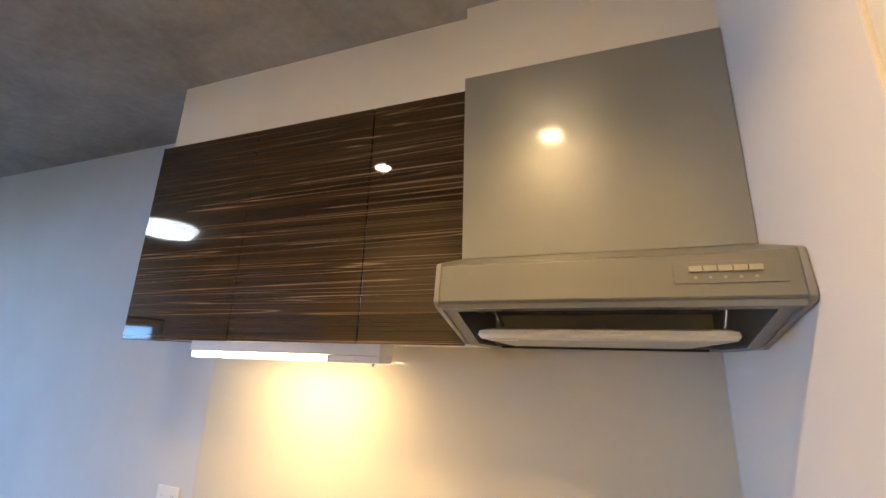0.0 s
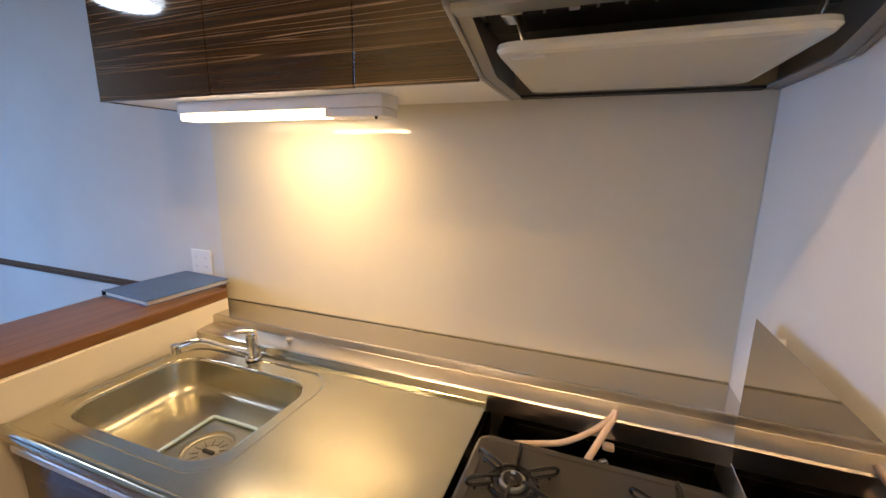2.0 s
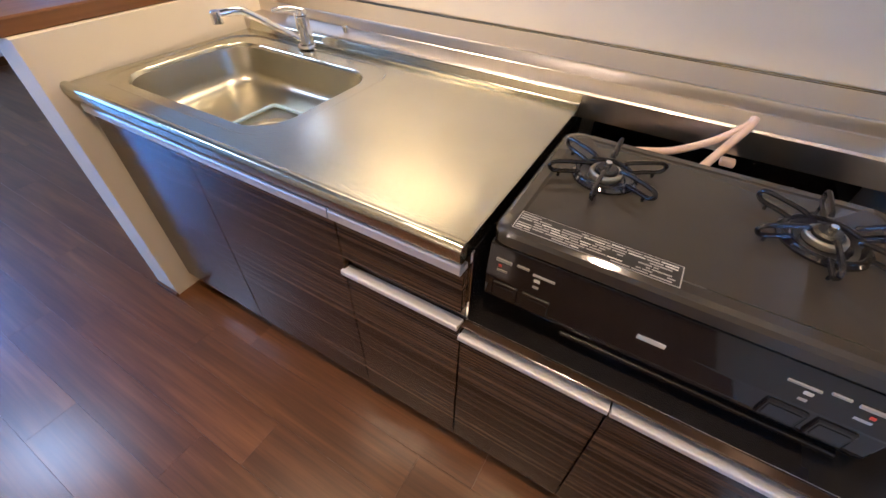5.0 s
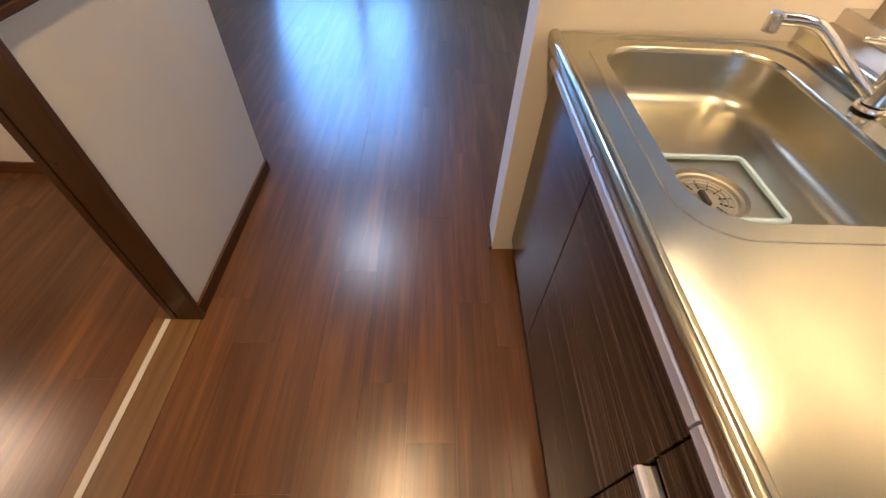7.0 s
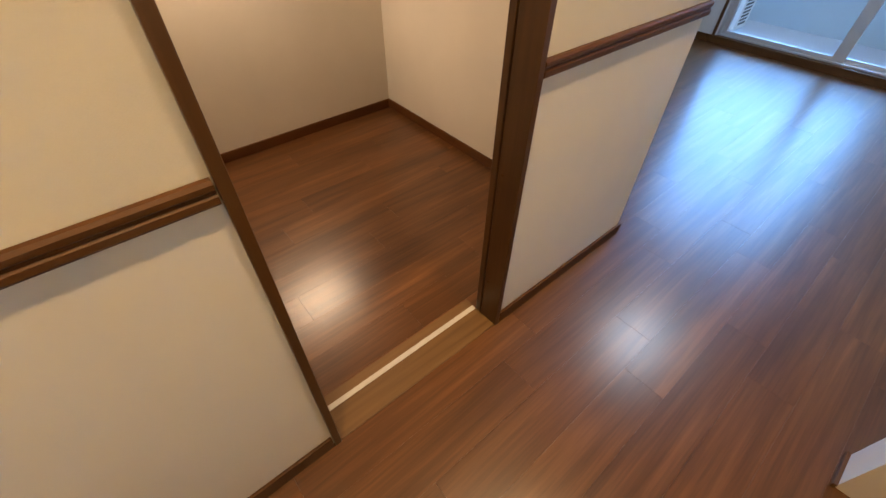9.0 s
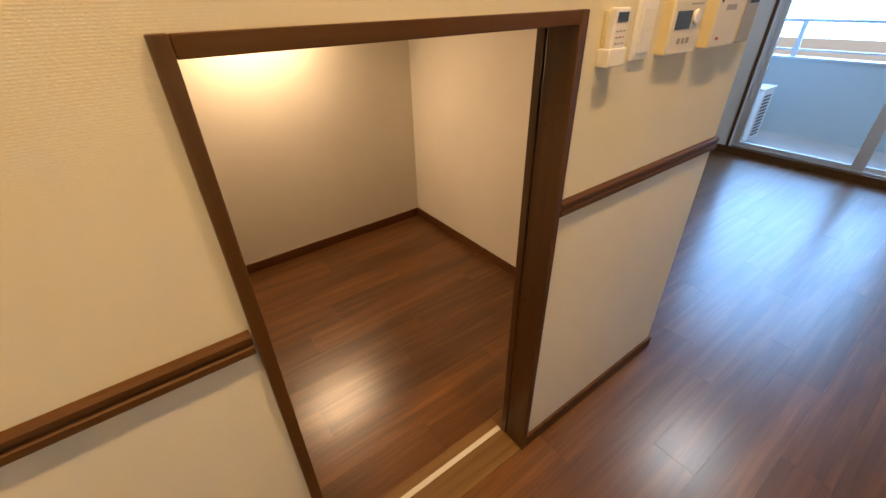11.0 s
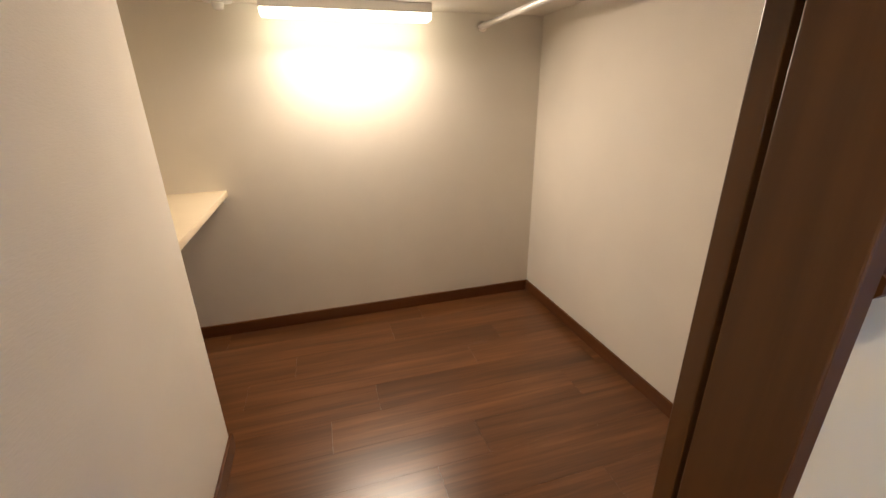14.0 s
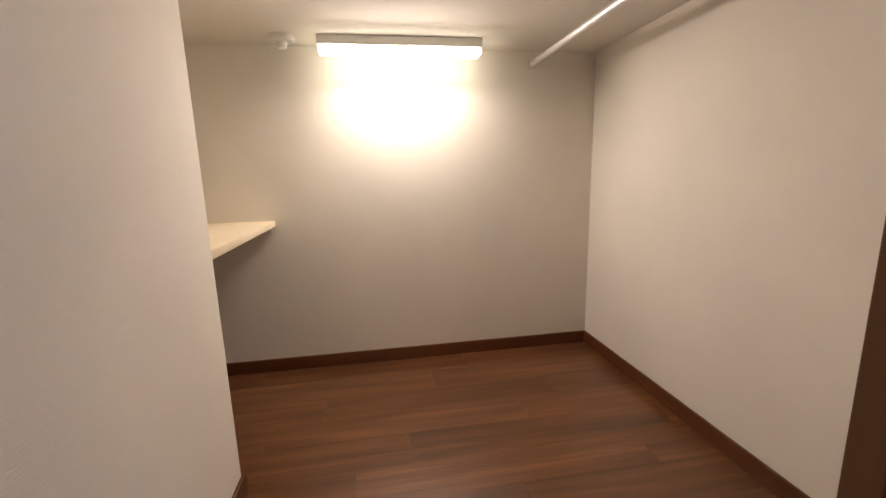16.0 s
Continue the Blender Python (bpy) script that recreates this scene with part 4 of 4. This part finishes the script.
# ---- extractor hood ----
def hood():
    h = thing("extractor_hood", (-0.375, -0.3, 1.79), "grey-green metal extractor hood with a white baffle plate above the cooker", "extractor hood")
    part("chimney_panel", block(-0.749, -0.006, -0.430, -0.008, 2.030, 2.660, 0.002), M_HOOD, h, "tall grey metal cover panel")
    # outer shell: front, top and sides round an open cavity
    # M_HOOD_FRONT carries the front's dark reflection in its base colour.
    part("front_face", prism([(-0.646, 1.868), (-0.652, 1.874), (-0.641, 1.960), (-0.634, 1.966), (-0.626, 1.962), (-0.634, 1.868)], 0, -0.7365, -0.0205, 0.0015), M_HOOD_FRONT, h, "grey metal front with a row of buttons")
    part("top_slope", prism([(-0.633, 1.9665), (-0.430, 2.0295), (-0.008, 2.0295), (-0.008, 2.020), (-0.428, 2.020), (-0.626, 1.960)], 0, -0.7365, -0.0205), M_HOOD, h)
    side = [(-0.646, 1.862), (-0.655, 1.872), (-0.643, 1.964), (-0.634, 1.970), (-0.431, 2.0292), (-0.010, 2.0292), (-0.010, 1.784), (-0.385, 1.784)]
    for x in (-0.750, -0.020):
        part("side_plate", prism(side, 0, x, x + 0.013, 0.002), M_HOOD_EDGE, h, "grey rounded end plate")
    bot = [(-0.646, 1.8675), (-0.634, 1.8675), (-0.592, 1.8600), (-0.592, 1.8550), (-0.640, 1.8560)]
    part("front_rim", prism(bot, 0, -0.7365, -0.0205, 0.001), M_HOOD, h)
    for x in (-0.7365, -0.0505):
        part("side_rim", prism([(-0.612, 1.862), (-0.610, 1.858), (-0.385, 1.786), (-0.012, 1.786), (-0.012, 1.792), (-0.385, 1.792)], 0, x, x + 0.030), M_HOOD_EDGE, h)
    # Rear rim, fan block and inner back are near black for the cavity's shade.
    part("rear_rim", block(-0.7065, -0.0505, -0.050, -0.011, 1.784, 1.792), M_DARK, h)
    part("duct_shade", block(-0.70, -0.06, -0.535, -0.41, 1.872, 1.9045, 0.004), M_DARK, h, "dark block standing in for the shade of the fan opening")
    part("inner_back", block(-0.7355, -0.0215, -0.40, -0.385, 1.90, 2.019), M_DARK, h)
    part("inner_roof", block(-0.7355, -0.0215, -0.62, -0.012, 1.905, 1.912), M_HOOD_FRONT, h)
    for x in (-0.66, -0.13):
        part("latch", block(x, x + 0.045, -0.56, -0.50, 1.862, 1.882, 0.004), M_CHROME, h)
        part("hook", tube(spline([(x + 0.02, -0.50, 1.885), (x + 0.025, -0.46, 1.860), (x + 0.03, -0.42, 1.835)], 5), 0.006, 8), M_CHROME, h)
    for i in range(9):
        x = -0.58 + i * 0.05
        part("fan_slat", block(x, x + (0.020 if i % 4 == 1 else 0.006), -0.54, -0.53, 1.868, 1.884, 0.002), M_LIGHTGREY if i % 4 == 1 else M_GREY, h)
    out = rounded(-0.385, -0.315, 0.285, 0.25, 0.035, 5)

    def tilt(y):
        return 1.790 + (-0.065 - y) * 0.003

    rings = []
    for d, dz in ((0.012, 0.026), (0.002, 0.022), (0.0, 0.012), (0.006, 0.003), (0.020, 0.0), (0.10, 0.0)):
        rings.append([(-0.385 + (x + 0.385) * (1 - d / 0.285), -0.31 + (y + 0.31) * (1 - d / 0.245), tilt(y) + dz) for x, y in out])
    bp = part("baffle_plate", loft([rings[0]] + rings, close_last=True), M_BAFFLE, h, "white enamelled baffle plate with rolled edges")
    part("sticker", block(-0.64, -0.57, -0.545, -0.515, 1.7900, 1.7910), M_LIGHTGREY, bp)
    pl = part("button_plate", prism([(-0.6515, 1.900), (-0.6475, 1.944), (-0.6445, 1.944), (-0.6485, 1.900)], 0, -0.235, -0.045, 0.0008), M_HOOD_FRONT, h, "shallow button plate")
    for i in range(5):
        x = -0.208 + i * 0.0255
        part("button", prism([(-0.6545, 1.923), (-0.6530, 1.935), (-0.6475, 1.935), (-0.649, 1.923)], 0, x, x + 0.0235, 0.001), M_BUTTON, pl, "grey-beige push button")
        part("mark", block(x + 0.009, x + 0.014, -0.6515, -0.6495, 1.909, 1.914), M_UNIT_GREY, pl)


hood()


# ---- wall cupboards ----
def cupboards():
    y0, z0, z1 = -0.384, 1.779, 2.648
    c = thing("wall_cupboard", (-1.49, -0.19, z0), "glossy dark streaked wall cupboard with three doors above the sink", "cupboard")
    part("body", block(-2.205, -0.752, y0 + 0.020, -0.007, z0 + 0.018, z1), M_EBONY, c)
    part("bottom_board", block(-2.205, -0.752, y0 + 0.020, -0.007, z0 + 0.004, z0 + 0.0175), M_WHITE, c, "white underside board")
    part("side_board", block(-2.224, -2.2055, y0 + 0.002, -0.007, z0, z1, 0.0015), M_EBONY, c)
    # Added dark strips paint the shade seen in the gaps between the doors.
    for x in (-1.6625, -1.1155):
        part("gap_shade_strip", block(x - 0.006, x + 0.006, y0 + 0.0188, y0 + 0.0198, z0 + 0.018, z1 - 0.003), M_DARK, c)
    for a, b_ in ((-2.2035, -1.6645), (-1.6605, -1.1175), (-1.1135, -0.7535)):
        part("door", block(a, b_, y0, y0 + 0.0185, z0, z1 - 0.002, 0.002), M_EBONY, c, "glossy dark brown door with pale streaks")


cupboards()


def under_light():
    l = thing("under_cabinet_lamp", (-1.55, -0.21, 1.716), "slim white under-cabinet lamp with a glowing diffuser", "lamp")
    part("housing", block(-1.965, -1.085, -0.275, -0.170, 1.742, 1.7825, 0.003), M_WHITE, l)
    part("diffuser", block(-1.960, -1.315, -0.270, -0.190, 1.7175, 1.7415, 0.006, 3), M_LAMP_WARM, l, "glowing warm white diffuser")
    part("switch_box", block(-1.300, -1.087, -0.272, -0.175, 1.716, 1.7415, 0.003), M_WHITE, l)
    part("pull_knob", cyl((-1.115, -0.262, 1.7155), (-1.115, -0.262, 1.706), 0.005, 0.004, 12), M_DARK, l)


under_light()


# ---- wall fittings ----
def outlet():
    o = thing("wall_outlet", (-2.266, 0, 1.012), "white double wall outlet above the half wall cap", "outlet")
    p = part("cover_plate", block(-2.332, -2.198, -0.008, -0.0005, 1.014, 1.136, 0.003), M_WHITE, o)
    for x in (-2.297, -2.233):
        s = part("socket", block(x - 0.020, x + 0.020, -0.0095, -0.0082, 1.030, 1.120, 0.0006), M_WHITE, p)
    for x in (-2.297, -2.233):
        for z in (1.052, 1.098):
            for k in (-0.006, 0.006):
                part("slot", block(x + k - 0.0012, x + k + 0.0012, -0.0101, -0.0096, z - 0.005, z + 0.005), M_GREY, p)


outlet()


def controllers():
    y = Y_S + 0.0005

    def fitting(name, x, label, category, z=1.25):
        return thing(name, (x, y, z), label, category)

    a = fitting("remote_control", -1.702, "white air conditioner remote in its wall holder beside the closet", "remote control")
    body = part("body", block(-1.732, -1.682, y + 0.010, y + 0.026, 1.262, 1.357, 0.004), M_WHITE, a)
    part("screen", block(-1.725, -1.690, y + 0.0262, y + 0.0268, 1.332, 1.349), M_SCREEN, body, "blue-grey screen")
    part("holder", block(-1.736, -1.678, y, y + 0.029, 1.252, 1.286, 0.003), M_WHITE, a, "white open holder")
    part("holder_back", block(-1.730, -1.684, y, y + 0.0095, 1.2865, 1.352, 0.002), M_IVORY, a)
    for i in range(3):
        for j in range(3):
            part("key", block(-1.722 + j * 0.0115, -1.715 + j * 0.0115, y + 0.0262, y + 0.0270, 1.293 + i * 0.011, 1.296 + i * 0.011), M_RED if (i, j) == (1, 1) else M_GREY, body)
    s = fitting("light_switch", -1.825, "white wall switch with two long rocker keys", "switch")
    pl = part("plate", block(-1.861, -1.790, y, y + 0.009, 1.253, 1.367, 0.003), M_WHITE, s)
    part("rocker", block(-1.846, -1.805, y + 0.0092, y + 0.0125, 1.311, 1.352, 0.001), M_WHITE, pl)
    part("rocker", block(-1.846, -1.805, y + 0.0092, y + 0.0125, 1.267, 1.3095, 0.001), M_WHITE, pl)
    w = fitting("water_heater_control", -1.968, "white water heater panel with a blue-grey screen and dial", "control panel")
    b = part("body", block(-2.044, -1.903, y, y + 0.024, 1.254, 1.366, 0.004), M_UNIT, w)
    part("side_cover", block(-1.9025, -1.900, y, y + 0.022, 1.256, 1.364, 0.001), M_IVORY, w)
    part("screen", block(-1.985, -1.918, y + 0.0242, y + 0.025, 1.306, 1.343), M_SCREEN, b, "blue-grey screen")
    part("dial", cyl((-2.004, y + 0.0242, 1.330), (-2.004, y + 0.030, 1.330), 0.016, 0.014, 24, 0.002), M_WHITE, b)
    part("printed_line", block(-2.026, -1.970, y + 0.0242, y + 0.0248, 1.354, 1.357), M_GREY, b)
    for k in range(3):
        part("key", block(-1.995 + k * 0.020, -1.983 + k * 0.020, y + 0.0242, y + 0.026, 1.276, 1.288, 0.001), M_GREY, b)
    d = fitting("door_phone", -2.147, "white door phone panel with a dark screen", "door phone")
    b = part("body", block(-2.230, -2.090, y, y + 0.033, 1.256, 1.440, 0.004), M_UNIT, d)
    part("side_cover", block(-2.0895, -2.087, y, y + 0.031, 1.258, 1.438, 0.001), M_IVORY, d)
    part("screen", block(-2.212, -2.128, y + 0.0332, y + 0.034, 1.362, 1.428), M_FOLDER, b, "blue-grey screen")
    part("speaker", block(-2.185, -2.130, y + 0.0332, y + 0.0338, 1.338, 1.350), M_GREY, b)
    part("key", block(-2.128, -2.116, y + 0.0332, y + 0.035, 1.274, 1.280), M_RED, b, "small red key")
    part("slot", block(-2.104, -2.096, y + 0.0332, y + 0.035, 1.355, 1.368, 0.001), M_DARK, b)
    f = fitting("fan_control", -2.296, "slim white wall remote with a small screen at the wall's end", "remote control")
    b = part("body", block(-2.336, -2.256, y, y + 0.028, 1.256, 1.388, 0.004), M_UNIT_GREY, f)
    part("side_cover", block(-2.2555, -2.253, y, y + 0.026, 1.258, 1.386, 0.001), M_IVORY, f)
    part("screen", block(-2.326, -2.272, y + 0.0282, y + 0.029, 1.350, 1.378), M_SCREEN, b)


controllers()


# ---- folder on the half wall ----
def folder():
    f = thing("folder", (-2.24, -0.21, 0.999), "dark blue ring folder with white pages on the wooden cap", "folder")
    m = Matrix.Translation((-2.215, -0.215, 0)) @ Matrix.Rotation(radians(-4), 4, "Z")

    def put(bm):
        bmesh.ops.transform(bm, matrix=m, verts=bm.verts)
        return bm

    part("lower_cover", put(block(-0.16, 0.15, -0.185, 0.185, 0.9985, 1.001, 0.0008)), M_FOLDER, f)
    part("page_block", put(block(-0.148, 0.142, -0.178, 0.178, 1.0012, 1.0185, 0.001)), M_PAGES, f, "white page block")
    part("upper_cover", put(block(-0.16, 0.15, -0.185, 0.185, 1.0187, 1.0215, 0.0008)), M_FOLDER, f, "dark blue cover")
    part("spine", put(block(-0.164, -0.1605, -0.185, 0.185, 0.9985, 1.0215, 0.001)), M_BLACK_MATT, f, "black spine")


folder()


# ---- ceiling lamps ----
def downlight(x, y):
    d = thing("downlight", (x, y, H - 0.02), "small round white recessed downlight in the concrete ceiling", "downlight", "kitchen downlights")
    n = 36
    rr = [[(x + r * math.cos(2 * math.pi * k / n), y + r * math.sin(2 * math.pi * k / n), z) for k in range(n)] for r, z in ((0.068, H - 0.001), (0.068, H - 0.006), (0.062, H - 0.010), (0.052, H - 0.010), (0.048, H - 0.004), (0.048, H - 0.001))]
    part("trim_ring", loft(rr), M_WHITE, d)
    part("diffuser", cyl((x, y, H - 0.0045), (x, y, H - 0.001), 0.0475, 0.0475, 32), M_LAMP_SPOT, d, "glowing warm diffuser")
    return d


downlight(-1.64, -1.42)
downlight(-0.54, -1.40)
cl = thing("ceiling_lamp", (-4.40, -2.0, H - 0.08), "large round white ceiling lamp, lit, in the living room", "ceiling lamp")
n = 48
part("shade", loft([[(-4.40 + r * math.cos(2 * math.pi * k / n), -2.0 + r * math.sin(2 * math.pi * k / n), z) for k in range(n)] for r, z in ((0.27, H - 0.001), (0.275, H - 0.03), (0.265, H - 0.055), (0.24, H - 0.072), (0.16, H - 0.080))], close_last=True), M_LAMP_COOL, cl, "glowing white acrylic shade")
part("base_ring", cyl((-4.40, -2.0, H - 0.012), (-4.40, -2.0, H - 0.001), 0.285, 0.285, 48), M_WHITE, cl)


# ---- closet fittings ----
def closet():
    s = thing("closet_shelf", (-0.54, -3.36, 0.655), "cream board shelf in the closet recess", "shelf")
    part("board", block(-0.885, -0.2005, -3.7445, -2.9855, 0.665, 0.690, 0.0015), wallpaper("shelf_board", (0.74, 0.64, 0.46), 300, 0.05), s)
    part("batten", block(-0.87, -0.2005, -3.7445, -3.726, 0.640, 0.6645), M_WHITE, s)
    l = thing("closet_lamp", (-1.451, -3.625, 1.336), "white box lamp with a glowing underside on the closet ceiling", "lamp")
    part("housing", block(-1.769, -1.133, -3.665, -3.585, 1.3605, 1.3945, 0.002), M_WHITE, l)
    part("diffuser", block(-1.767, -1.135, -3.663, -3.587, 1.336, 1.360, 0.005, 3), M_LAMP_WARM, l, "glowing warm white diffuser")
    r = thing("hanging_rail", (-2.04, -2.95, 1.325), "chrome clothes rail below the closet ceiling", "clothes rail")
    part("rail", cyl((-2.04, -3.735, 1.342), (-2.04, -2.117, 1.342), 0.0125, None, 20), M_ALU, r)
    for y, d in ((-3.7445, 1), (-2.099, -1)):
        part("socket", cyl((-2.04, y, 1.342), (-2.04, y + d * 0.012, 1.342), 0.024, 0.022, 24, 0.001), M_CHROME, r)
    a = thing("smoke_alarm", (-1.00, -3.63, 1.36), "small round white smoke alarm on the closet ceiling", "smoke alarm")
    part("base", cyl((-1.00, -3.63, 1.3945), (-1.00, -3.63, 1.376), 0.050, 0.048, 28, 0.003), M_WHITE, a)
    part("sensor_head", cyl((-1.00, -3.63, 1.3755), (-1.00, -3.63, 1.352), 0.022, 0.016, 20, 0.004), M_WHITE, a)


closet()


# ---- floor planks, laid along the room ----
def floor():
    base = tagged(new("floor"), "dark walnut brown glossy plank floor", kind="structure")
    ORIGIN[base] = Vector((0, 0, 0))
    w, length = 0.1455, 0.909
    rng = random.Random(11)
    meshes = {}
    y = -2.873 - 7 * w
    rows = []
    while y < 0:
        rows.append(y)
        y += w
    for i, y0 in enumerate(rows):
        y1 = min(y0 + w, 0.0)
        if y1 <= -3.85:
            continue
        y0 = max(y0, -3.85)
        off = {0: 0.0, 1: 0.303, 2: 0.606}[i % 3] + (0.13 if i % 2 else 0)
        x = -1.2165 + off - 6 * length
        while x < 0.0:
            a, b_ = max(x, X_WIN), min(x + length, 0.0)
            x += length
            if b_ - a < 0.02:
                continue
            key = (round(b_ - a, 4), round(y1 - y0, 4))
            if key not in meshes:
                bm = block(-(b_ - a) / 2 + 0.0002, (b_ - a) / 2 - 0.0002, -(y1 - y0) / 2 + 0.00015, (y1 - y0) / 2 - 0.00015, -0.0125, 0.0, 0.00025, 1)
                me = bpy.data.meshes.new("plank")
                bm.to_mesh(me)
                bm.free()
                me.materials.append(M_PLANK)
                meshes[key] = me
            ob = new("plank", meshes[key])
            ob.location = ((a + b_) / 2, (y0 + y1) / 2, 0)
            ob.parent = base


floor()
